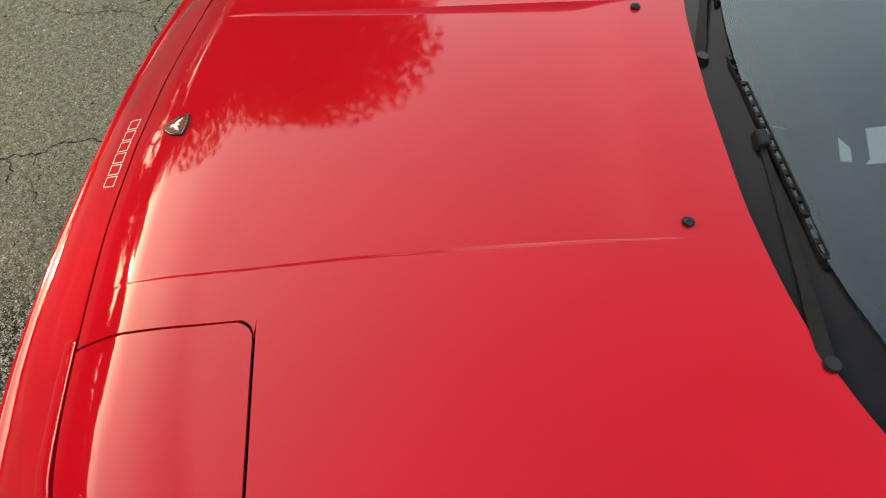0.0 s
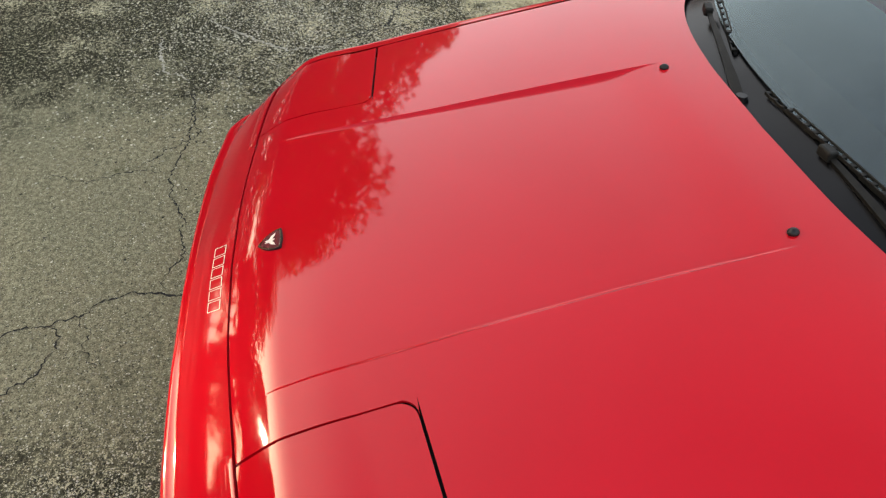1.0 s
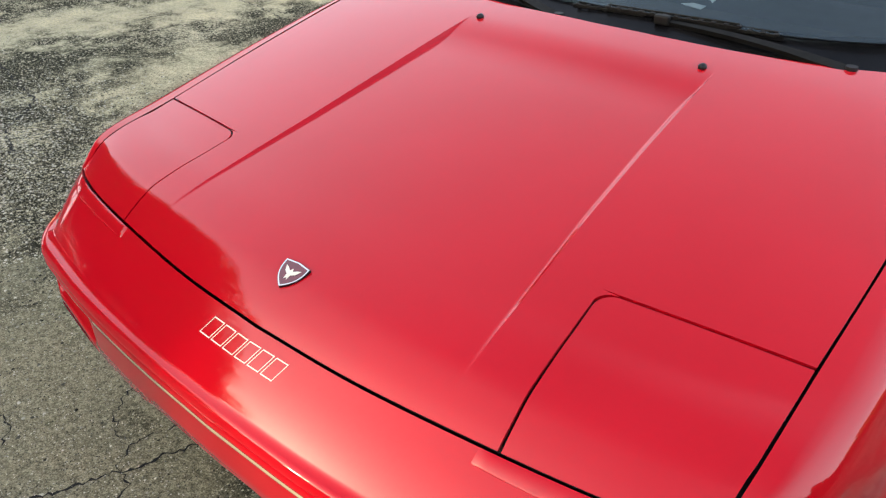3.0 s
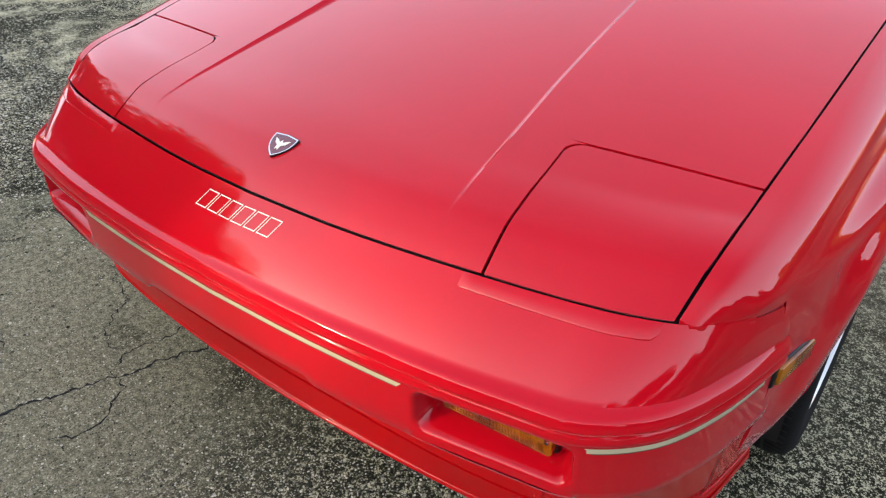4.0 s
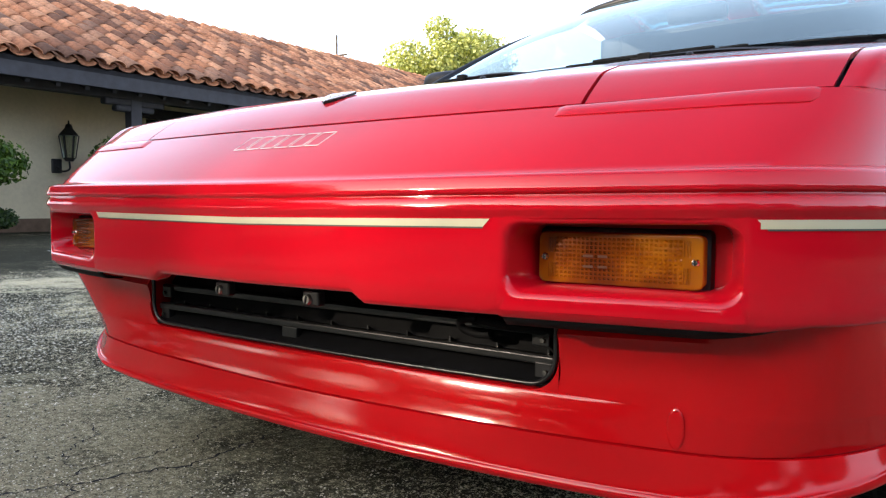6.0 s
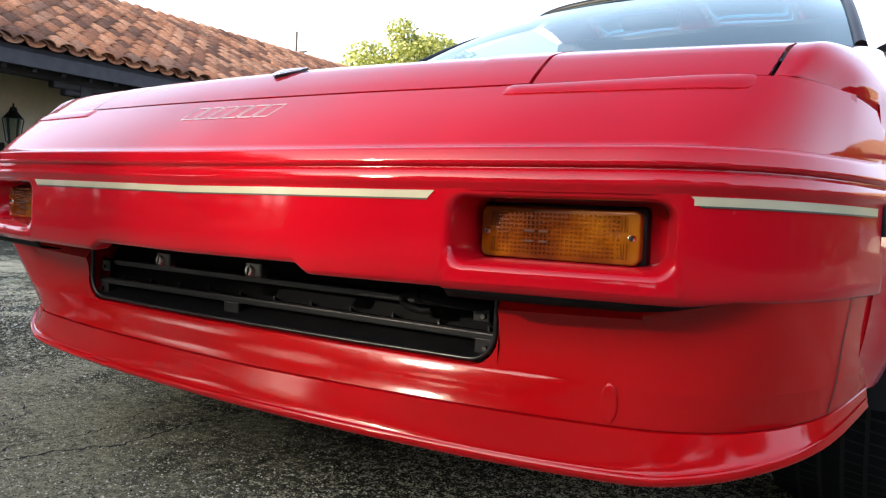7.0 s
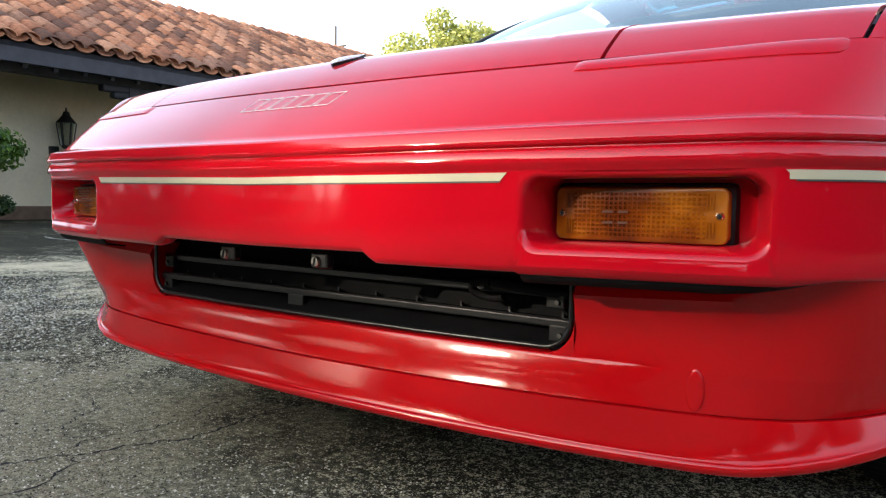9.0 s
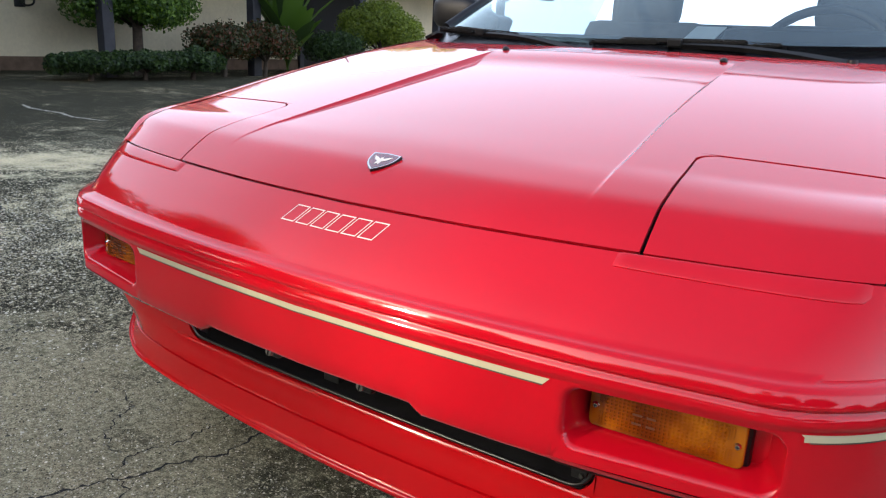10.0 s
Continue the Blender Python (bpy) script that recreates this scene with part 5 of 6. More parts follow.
def build_grille():
    gr = part("lower_grille", box_bm(1.0, 0.01, 0.17, (0, 0.362, 0.325), 0), GRILLE, CAR, "black plastic grille in the lower opening")
    for z, y, d in ((0.352, 0.325, 0.035), (0.318, 0.318, 0.045)):
        bm = box_bm(0.82, d, 0.006, (0, y + d / 2 - 0.01, z), 0.002, Euler((radians(-10), 0, 0)))
        box_bm(0.82, 0.005, 0.010, (0, y - 0.010, z), 0.002, None, bm)
        part("slat", bm, SLAT, gr, "black plastic slat")
    for z in (0.325, 0.296):
        for k in range(-5, 6):
            g = prism([(0.0, 0.0), (0.016, 0.0), (0.0, 0.009)], -0.0015, 0.0015, pose(k * 0.074 + 0.02, 0.318, z - 0.004, 90, 0, 90))
            part("gusset", g, SLAT, gr)
    bm = box_bm(0.034, 0.012, 0.022, (-0.06, 0.312, 0.303), 0.002)
    part("tab", bm, SLAT, gr)
    bm = box_bm(0.82, 0.018, 0.012, (0, 0.325, 0.281), 0.004)
    part("sill", bm, BLACK, gr, "black rubber sill strip")
    # sloped panels below the slats
    for z0, y0, z1, y1 in ((0.349, 0.345, 0.321, 0.330), (0.315, 0.348, 0.2885, 0.2945)):
        rows = [[Vector((x, y, z)) for x in (-0.41, 0.0, 0.41)] for y, z in ((y0, z0), (y1, z1))]
        sheet("panel", rows, GRILLE, gr, 0.003)
    # moulded rim with rounded lower corners
    rim = [Vector((0.412, 0.296, 0.372))]
    for k in range(9):
        a = -k / 8 * math.pi / 2
        rim.append(Vector((0.376 + 0.036 * math.cos(a), 0.296, 0.3265 + 0.036 * math.sin(a))))
    rim += [Vector((0.2, 0.294, 0.2885)), Vector((0.0, 0.293, 0.2880))]
    rim += [Vector((-p.x, p.y, p.z)) for p in rim[-2::-1]]
    tube("rim", rim, 0.0032, SLAT, gr, "black moulded rim")
    bm = bmesh.new()
    box_bm(0.80, 0.10, 0.006, (0, 0.26, 0.400), 0.0, None, bm)
    part("air_dam", bm, DARK, gr)
    for x in (-0.437, 0.437):
        part("end_plate", box_bm(0.012, 0.05, 0.15, (x * 1.03, 0.368, 0.335), 0.002), DARK, gr)
    # number-plate clips with screws
    for x in (-0.085, 0.100):
        cl = part("clip", box_bm(0.030, 0.014, 0.020, (x, 0.206, 0.381), 0.003), BLACK, gr, "black mounting clip")
        part("clip_screw", cyl_bm(0.0075, 0.006, 0.006, (x - 0.003, 0.197, 0.380), 14, Euler((radians(90), 0, 0))), STEEL, cl, "dull steel screw")
        part("slot", box_bm(0.0018, 0.002, 0.011, (x - 0.003, 0.1935, 0.380), 0, Euler((0, radians(15), 0))), DARK, cl)
    # end brackets with their screws
    for sx in (-1, 1):
        for x, z in ((0.386, 0.345), (0.390, 0.306)):
            br = part("bracket", box_bm(0.024, 0.012, 0.020, (sx * x, 0.311, z), 0.002), BLACK, gr, "black end bracket")
            part("bracket_screw", cyl_bm(0.0038, 0.003, 0.004, (sx * (x + 0.004), 0.3035, z - 0.002), 12, Euler((radians(90), 0, 0))), DULL, br, "dull steel screw")
    # towing eye
    a = [Vector((0.300 + 0.026 * math.cos(t), 0.296 - 0.006 * math.sin(t), 0.352 + 0.011 * math.sin(t))) for t in np.linspace(0.45 * math.pi, 1.75 * math.pi, 18)]
    tube("towing_eye", a, 0.0055, GRILLE, gr, "black steel towing eye")
    tube("towing_arm", [Vector((0.306, 0.292, 0.362)), Vector((0.34, 0.296, 0.358)), Vector((0.40, 0.312, 0.352))], 0.006, GRILLE, gr)
    # drain dimple on the valance
    b = bmesh.new()
    bmesh.ops.create_uvsphere(b, u_segments=16, v_segments=10, radius=0.5)
    bmesh.ops.scale(b, vec=(0.020, 0.0045, 0.046), verts=b.verts)
    bmesh.ops.translate(b, vec=(0.5545, 0.3000, 0.266), verts=b.verts)
    for fc in b.faces:
        fc.smooth = True
    part("drain_boss", b, PAINT_LOW, CAR, "small raised red oval boss")


build_grille()


# ---------- the house beside the drive ----------
def make_stucco(name, color, var=0.08):
    m, nt, b = mat_new(name, color, 0.9)
    c = coords(nt)
    n1 = noise_node(nt, 0.8, 6, 0.65, c)
    n2 = noise_node(nt, 14.0, 4, 0.7, c)
    r = ramp(nt, n1.outputs["Fac"], [(0.3, tuple(v * (1 - var * 1.6) for v in color)), (0.7, tuple(min(1, v * (1 + var)) for v in color))])
    g = ramp(nt, n2.outputs["Fac"], [(0.3, (0.93,) * 3), (0.7, (1.05,) * 3)])
    nt.links.new(mix_color(nt, 1.0, r.outputs[0], g.outputs[0], "MULTIPLY"), b.inputs["Base Color"])
    bump(nt, b, n2.outputs["Fac"], 0.5, 0.01)
    return m


STUCCO = make_stucco("cream_stucco", (0.67, 0.60, 0.42))
WHITEWALL = make_stucco("white_stucco", (0.80, 0.77, 0.68), 0.05)
DARKWOOD = make_simple("dark_stained_wood", (0.024, 0.025, 0.031), 0.7, var=0.35, scale=6, bmp=0.4, bscale=40)
IRON = make_simple("black_iron", (0.010, 0.010, 0.010), 0.45, var=0.2)
BARK = make_simple("bark", (0.06, 0.045, 0.032), 0.95, var=0.4, scale=14, bmp=0.9, bscale=30)


def make_tile():
    m, nt, b = mat_new("terracotta", (0.4, 0.15, 0.07), 0.85)
    oi = nt.nodes.new("ShaderNodeObjectInfo")
    ge = nt.nodes.new("ShaderNodeNewGeometry")
    ad = nt.nodes.new("ShaderNodeMath")
    ad.operation = "ADD"
    nt.links.new(oi.outputs["Random"], ad.inputs[0])
    nt.links.new(ge.outputs["Random Per Island"], ad.inputs[1])
    fr = nt.nodes.new("ShaderNodeMath")
    fr.operation = "FRACT"
    nt.links.new(ad.outputs[0], fr.inputs[0])
    r = ramp(nt, fr.outputs[0], [(0.0, (0.13, 0.065, 0.040)), (0.25, (0.30, 0.13, 0.07)), (0.5, (0.50, 0.21, 0.10)), (0.8, (0.62, 0.31, 0.17)), (1.0, (0.22, 0.12, 0.08))])
    c = coords(nt)
    n = noise_node(nt, 9.0, 5, 0.7, c)
    g = ramp(nt, n.outputs["Fac"], [(0.35, (0.45, 0.42, 0.38)), (0.6, (1.1, 1.08, 1.05))])
    nt.links.new(mix_color(nt, 1.0, r.outputs[0], g.outputs[0], "MULTIPLY"), b.inputs["Base Color"])
    bump(nt, b, n.outputs["Fac"], 0.4, 0.01)
    return m


TILE = make_tile()
TILE_PALE = make_simple("pale_terracotta", (0.43, 0.31, 0.175), 0.85, var=0.3, scale=3.0, bmp=0.3, bscale=20)


def tile_mesh(length=0.44, r0=0.105, r1=0.085, up=True, rise=0.75):
    """A tapered half-round roof tile, lying down the -x slope direction, thick."""
    vs, fs = [], []
    n = 6
    for (x, r) in ((0.0, r0), (length, r1)):
        for t in (0.0, 0.016):
            for k in range(n + 1):
                a = math.pi * k / n
                rr = r - t
                vs.append((x, rr * math.cos(a), rr * math.sin(a) * (rise if up else -0.55 * min(1.0, rise / 0.5))))
    m = n + 1
    for k in range(n):
        fs.append((k, k + 1, 2 * m + k + 1, 2 * m + k))
        fs.append((m + k + 1, m + k, 3 * m + k, 3 * m + k + 1))
        fs.append((k + 1, k, m + k, m + k + 1))
    return vs, fs


def tiled_slope(owner, origin, along, upslope, n_cols, n_rows, pitch, row, named, mat, rise=0.75, size=1.0, taper=0.085):
    """Rows of barrel tiles. Those in the named stretch are objects of their own; the rest is one joined mesh."""
    along, upslope = Vector(along).normalized(), Vector(upslope).normalized()
    nrm = upslope.cross(along)
    if nrm.z < 0:
        nrm = -nrm
    rng = random.Random(5)
    cv, cf = tile_mesh(0.44 * (1 + 0.25 * (size - 1)), 0.105 * size, taper * size, rise=rise)
    cap = mesh_of("roof_tile", cv, cf, mat)
    jv, jf = [], []
    count = 0
    for c in range(n_cols):
        for r in range(n_rows):
            o = Vector(origin) + along * (c * pitch + rng.uniform(-0.008, 0.008)) + upslope * (r * row + rng.uniform(-0.015, 0.015)) + nrm * (0.03 + rng.uniform(0, 0.012))
            tilt = rng.uniform(-0.03, 0.03)
            m = Matrix((upslope + nrm * 0.035, along + upslope * tilt, nrm)).transposed().to_4x4()
            m = Matrix.Translation(o) @ m
            if named[0] <= c < named[1] and r < named[2] and count < 300:
                ob = new("roof_tile", cap)
                ob.parent = owner
                ob.matrix_basis = m
                count += 1
            else:
                b0 = len(jv)
                jv += [m @ Vector(v) for v in cv]
                jf += [tuple(i + b0 for i in q) for q in cf]
    pv, pf = tile_mesh(0.44 * (1 + 0.25 * (size - 1)), 0.105 * size, 0.085 * size, False, rise)
    for c in range(n_cols):
        for r in range(n_rows):
            o = Vector(origin) + along * ((c + 0.5) * pitch) + upslope * (r * row) + nrm * 0.045
            m = Matrix.Translation(o) @ Matrix((upslope + nrm * 0.03, along, nrm)).transposed().to_4x4()
            b0 = len(jv)
            jv += [m @ Vector(v) for v in pv]
            jf += [tuple(i + b0 for i in q) for q in pf]
    ob = part("tile_field", mesh_of("tile_field", jv, jf, mat), None, owner, "weathered terracotta barrel tiles")
    ob["kind"] = "stuff"


HX, HY0, HY1 = -13.0, 2.2, 22.0        # house wall plane and its ends
EAVE_X, EAVE_Z, RIDGE_X, RIDGE_Z = -10.45, 2.62, -15.6, 4.95


def build_house():
    h = thing("house", "cream stucco house with a dark wooden porch and terracotta roof", "house")
    # wall pieces round the window opening
    wy0, wy1, wz0, wz1 = 8.15, 9.45, 1.0, 2.25
    for y0, y1, z0, z1 in ((HY0, wy0, 0, 3.6), (wy1, HY1, 0, 3.6), (wy0, wy1, 0, wz0), (wy0, wy1, wz1, 3.6)):
        part("wall", box_bm(0.25, y1 - y0, z1 - z0, (HX - 0.125, (y0 + y1) / 2, (z0 + z1) / 2)), STUCCO, h, "cream stucco wall")
    for y in (HY0 + 0.125, HY1 - 0.125):
        part("wall", box_bm(5.6, 0.25, 3.2, (HX - 3.1, y, 1.6)), STUCCO, h, "cream stucco wall")
    part("plinth", box_bm(0.03, HY1 - HY0, 0.24, (HX + 0.016, (HY0 + HY1) / 2, 0.12)), make_simple("brown_plinth", (0.13, 0.085, 0.055), 0.9, var=0.3, scale=5), h, "brown plinth along the wall foot")
    win = part("window", box_bm(0.03, wy1 - wy0, wz1 - wz0, (HX - 0.16, (wy0 + wy1) / 2, (wz0 + wz1) / 2), 0), make_simple("dark_pane", (0.02, 0.025, 0.025), 0.1), h, "dark window behind a wrought iron grille")
    bm = bmesh.new()
    for y in np.linspace(wy0 + 0.06, wy1 - 0.06, 8):
        cyl_bm(0.012, 0.012, wz1 - wz0, (HX + 0.03, float(y), (wz0 + wz1) / 2), 8, None, bm)
    for z in (wz0 + 0.1, wz1 - 0.12):
        box_bm(0.02, wy1 - wy0, 0.03, (HX + 0.03, (wy0 + wy1) / 2, z), 0, None, bm)
    part("window_grille", bm, IRON, win, "black wrought iron bars")
    part("lintel", box_bm(0.12, wy1 - wy0 + 0.3, 0.20, (HX + 0.02, (wy0 + wy1) / 2, wz1 + 0.10), 0.01), DARKWOOD, h, "dark wooden lintel")
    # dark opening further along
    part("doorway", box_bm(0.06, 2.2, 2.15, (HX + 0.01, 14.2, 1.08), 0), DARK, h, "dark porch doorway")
    part("door_frame", box_bm(0.10, 0.14, 2.3, (HX + 0.05, 13.0, 1.15), 0.01), DARKWOOD, h)
    # roof deck
    sl = Vector((RIDGE_X - EAVE_X, 0, RIDGE_Z - EAVE_Z))
    rows = [[Vector((EAVE_X, y, EAVE_Z)) for y in (HY0 - 0.5, HY1 + 0.6)], [Vector((RIDGE_X, y, RIDGE_Z)) for y in (HY0 - 0.5, HY1 + 0.6)], [Vector((RIDGE_X - 5.0, y, EAVE_Z)) for y in (HY0 - 0.5, HY1 + 0.6)]]
    sheet("roof", rows, DARKWOOD, h, 0.10, "roof boarding")
    tiled_slope(h, (EAVE_X + 0.08, 1.8, EAVE_Z + 0.03), (0, 1, 0), tuple(sl), 63, 14, 0.325, 0.42, (4, 34, 10), TILE, 0.62, 1.45)
    bm = bmesh.new()
    for k in range(60):
        b = bmesh.new()
        vs, fs = tile_mesh(0.40, 0.13, 0.11)
        me = mesh_of("tmp", [(v[1], v[0], v[2]) for v in vs], [tuple(reversed(q)) for q in fs], None)
        bm.from_mesh(me)
        bmesh.ops.translate(bm, vec=(RIDGE_X, 1.8 + k * 0.345, RIDGE_Z + 0.06), verts=bm.verts[-len(vs):])
        bpy.data.meshes.remove(me)
        b.free()
    part("ridge_tiles", bm, TILE, h, "terracotta ridge tiles")
    # fascia, beam, posts with carved brackets
    part("fascia", box_bm(0.06, HY1 - HY0 + 1, 0.26, (EAVE_X - 0.06, (HY0 + HY1) / 2, EAVE_Z - 0.15), 0.005), DARKWOOD, h, "dark wooden fascia board")
    part("beam", box_bm(0.22, HY1 - HY0 + 1, 0.42, (-11.05, (HY0 + HY1) / 2, 2.48), 0.01), DARKWOOD, h, "dark wooden porch beam")
    for y in (3.55, 6.70, 9.85, 13.0, 16.1, 19.3):
        p = part("post", box_bm(0.20, 0.20, 2.29, (-11.05, y, 1.145), 0.012), DARKWOOD, h, "dark wooden porch post")
        bm = box_bm(0.18, 1.10, 0.12, (-11.05, y, 2.23), 0.03)
        box_bm(0.18, 0.72, 0.11, (-11.05, y, 2.125), 0.04, None, bm)
        part("bracket", bm, DARKWOOD, p, "carved wooden bracket")
    raft = None
    for k in range(44):
        at = pose(-11.75, HY0 + 0.3 + k * 0.45, 2.88, 0, math.degrees(math.atan2(RIDGE_Z - EAVE_Z, -(RIDGE_X - EAVE_X))), 0)
        if raft is None:
            raft = part("rafter", box_bm(2.6, 0.07, 0.12), DARKWOOD, h, "dark rafter under the eaves")
            ob = raft
        else:
            ob = part("rafter", raft.data, None, h)
        ob.matrix_basis = at
    # lantern
    lt = thing("wall_lantern", "black iron wall lantern with clear panes on the stucco wall", "lantern", (0, 0, 0))
    build_lantern(lt, (HX + 0.30, 6.42, 1.30))
    return h


def build_lantern(lt, at):
    x, y, z = at
    part("wall_plate", box_bm(0.05, 0.18, 0.26, (x - 0.27, y - 0.10, z - 0.10), 0.015), IRON, lt, "black iron wall plate")
    a = [Vector((x - 0.25, y - 0.10, z - 0.12)), Vector((x - 0.12, y - 0.07, z - 0.20)), Vector((x, y, z - 0.16)), Vector((x, y, z - 0.02))]
    tube("scroll_arm", spline(a, 6), 0.018, IRON, lt, "curved iron arm")
    part("base", cyl_bm(0.07, 0.12, 0.06, (x, y, z + 0.01), 6), IRON, lt)
    part("glass", cyl_bm(0.10, 0.16, 0.40, (x, y, z + 0.24), 6), make_glass("lantern_glass", (0.75, 0.78, 0.74)), lt, "clear lantern panes")
    bm = bmesh.new()
    for k in range(6):
        t = 2 * math.pi * k / 6
        p0, p1 = Vector((0.105 * math.cos(t), 0.105 * math.sin(t), 0.04)), Vector((0.165 * math.cos(t), 0.165 * math.sin(t), 0.44))
        d = p1 - p0
        box_bm(0.02, 0.02, d.length, tuple(Vector(at) + p0.lerp(p1, 0.5)), 0, d.to_track_quat("Z", "Y").to_euler(), bm)
    part("cage", bm, IRON, lt, "black iron cage")
    bm = cyl_bm(0.19, 0.06, 0.15, (x, y, z + 0.52), 6)
    cyl_bm(0.07, 0.05, 0.06, (x, y, z + 0.62), 8, None, bm)
    cyl_bm(0.02, 0.012, 0.08, (x, y, z + 0.68), 8, None, bm)
    part("cap", bm, IRON, lt, "peaked iron cap")


build_house()


# ---------- the garage block ----------
def build_garage():
    g = thing("garage", "sunlit white garage block with a terracotta roof", "garage")
    gy = 15.6
    bm = box_bm(22, 6.0, 2.3, (10.5, gy + 3.0, 1.15), 0)
    part("wall", bm, WHITEWALL, g, "white painted garage wall")
    for k in range(4):
        d = part("garage_door", box_bm(2.5, 0.05, 1.95, (2.3 + k * 3.0, gy - 0.01, 0.98), 0.01), WHITEWALL, g, "white panelled garage door")
        for r in range(4):
            part("door_panel", box_bm(2.3, 0.02, 0.36, (2.3 + k * 3.0, gy - 0.04, 0.28 + r * 0.46), 0.008), WHITEWALL, d)
    part("fascia", box_bm(23, 0.06, 0.14, (10.4, gy - 0.62, 2.19), 0), DARKWOOD, g, "dark fascia board")
    rows = [[Vector((x, y, z)) for x in (-1.0, 22)] for y, z in ((gy - 0.65, 2.28), (gy + 3.4, 4.15), (gy + 7, 2.3))]
    sheet("roof", rows, DARKWOOD, g, 0.10, "roof boarding", flip=True)
    tiled_slope(g, (-0.9, gy - 0.70, 2.30), (1, 0, 0), (0, 4.05, 1.87), 68, 12, 0.29, 0.37, (0, 0, 0), TILE_PALE, 0.24, 1.44, 0.098)
    sg = part("sign", prism([(-0.36, -0.11), (-0.30, -0.17), (0.30, -0.17), (0.36, -0.11), (0.36, 0.11), (0.30, 0.17), (-0.30, 0.17), (-0.36, 0.11)], -0.02, 0.02, pose(1.42, gy - 0.10, 1.66, 90, 0, 0)), make_simple("slate_blue", (0.10, 0.16, 0.20), 0.5), g, "slate-blue plate with clipped corners")
    bm = bmesh.new()
    box_bm(0.42, 0.004, 0.05, (1.45, gy - 0.124, 1.70), 0, None, bm)
    box_bm(0.34, 0.004, 0.03, (1.45, gy - 0.124, 1.60), 0, None, bm)
    part("sign_bars", bm, PAPER, sg, "pale illegible lettering as bars")
    part("sign", box_bm(0.62, 0.03, 0.16, (2.45, gy - 0.08, 1.62), 0.01), make_simple("tan_board", (0.45, 0.38, 0.26), 0.7), g, "tan board")


build_garage()


# ---------- planting ----------
def make_leaf(name, stops):
    m, nt, b = mat_new(name, (0.06, 0.12, 0.02), 0.55)
    ge = nt.nodes.new("ShaderNodeNewGeometry")
    r = ramp(nt, ge.outputs["Random Per Island"], stops)
    nt.links.new(r.outputs[0], b.inputs["Base Color"])
    tr = nt.nodes.new("ShaderNodeBsdfTranslucent")
    nt.links.new(mix_color(nt, 1.0, r.outputs[0], (1.3, 1.25, 0.6), "MULTIPLY"), tr.inputs[0])
    mx = nt.nodes.new("ShaderNodeMixShader")
    mx.inputs[0].default_value = 0.4
    nt.links.new(b.outputs[0], mx.inputs[1])
    nt.links.new(tr.outputs[0], mx.inputs[2])
    nt.links.new(mx.outputs[0], nt.nodes["Material Output"].inputs[0])
    return m


LEAF = make_leaf("green_leaves", [(0.0, (0.025, 0.060, 0.010)), (0.5, (0.065, 0.135, 0.018)), (1.0, (0.14, 0.25, 0.03))])
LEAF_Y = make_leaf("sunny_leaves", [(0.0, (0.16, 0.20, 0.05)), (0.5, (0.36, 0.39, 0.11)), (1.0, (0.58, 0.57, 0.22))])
LEAF_B = make_leaf("bright_bush_leaves", [(0.0, (0.07, 0.11, 0.012)), (0.5, (0.14, 0.19, 0.02)), (1.0, (0.22, 0.28, 0.04))])
LEAF_D = make_leaf("dark_leaves", [(0.0, (0.012, 0.028, 0.008)), (0.6, (0.028, 0.058, 0.014)), (1.0, (0.055, 0.10, 0.022))])
LEAF_R = make_leaf("reddish_leaves", [(0.0, (0.02, 0.04, 0.01)), (0.6, (0.06, 0.06, 0.02)), (1.0, (0.16, 0.05, 0.03))])


def leaf_cloud(rng, n, sampler, size, flat=0.35):
    vs, fs = [], []
    for _ in range(n):
        c, out = sampler(rng)
        s = size * rng.uniform(0.6, 1.35)
        d = Vector((rng.gauss(0, 1), rng.gauss(0, 1), rng.gauss(0, 1))) * 0.8 + out
        d.normalize()
        t = d.orthogonal().normalized()
        t = (Matrix.Rotation(rng.uniform(0, 6.28), 3, d) @ t)
        u = d.cross(t)
        b = len(vs)
        vs += [c - t * s * 0.5, c + u * s * flat + d * s * 0.12, c + t * s * 0.5, c - u * s * flat + d * s * 0.12]
        fs.append((b, b + 1, b + 2, b + 3))
    return vs, fs


def crown_sampler(blobs):
    w = [r ** 2 for *_, r in blobs]

    def f(rng):
        x, y, z, r = rng.choices(blobs, w)[0]
        d = Vector((rng.gauss(0, 1), rng.gauss(0, 1), rng.gauss(0, 1)))
        d.normalize()
        rr = r * (rng.random() ** 0.35)
        return Vector((x, y, z)) + Vector((d.x, d.y, d.z * 0.85)) * rr, d
    return f


def branch(vs, fs, p0, p1, r0, r1, n=7):
    d = (p1 - p0).normalized()
    t = d.orthogonal().normalized()
    u = d.cross(t)
    b = len(vs)
    for p, r in ((p0, r0), (p1, r1)):
        for k in range(n):
            a = 2 * math.pi * k / n
            vs.append(p + (t * math.cos(a) + u * math.sin(a)) * r)
    for k in range(n):
        fs.append((b + k, b + (k + 1) % n, b + n + (k + 1) % n, b + n + k))


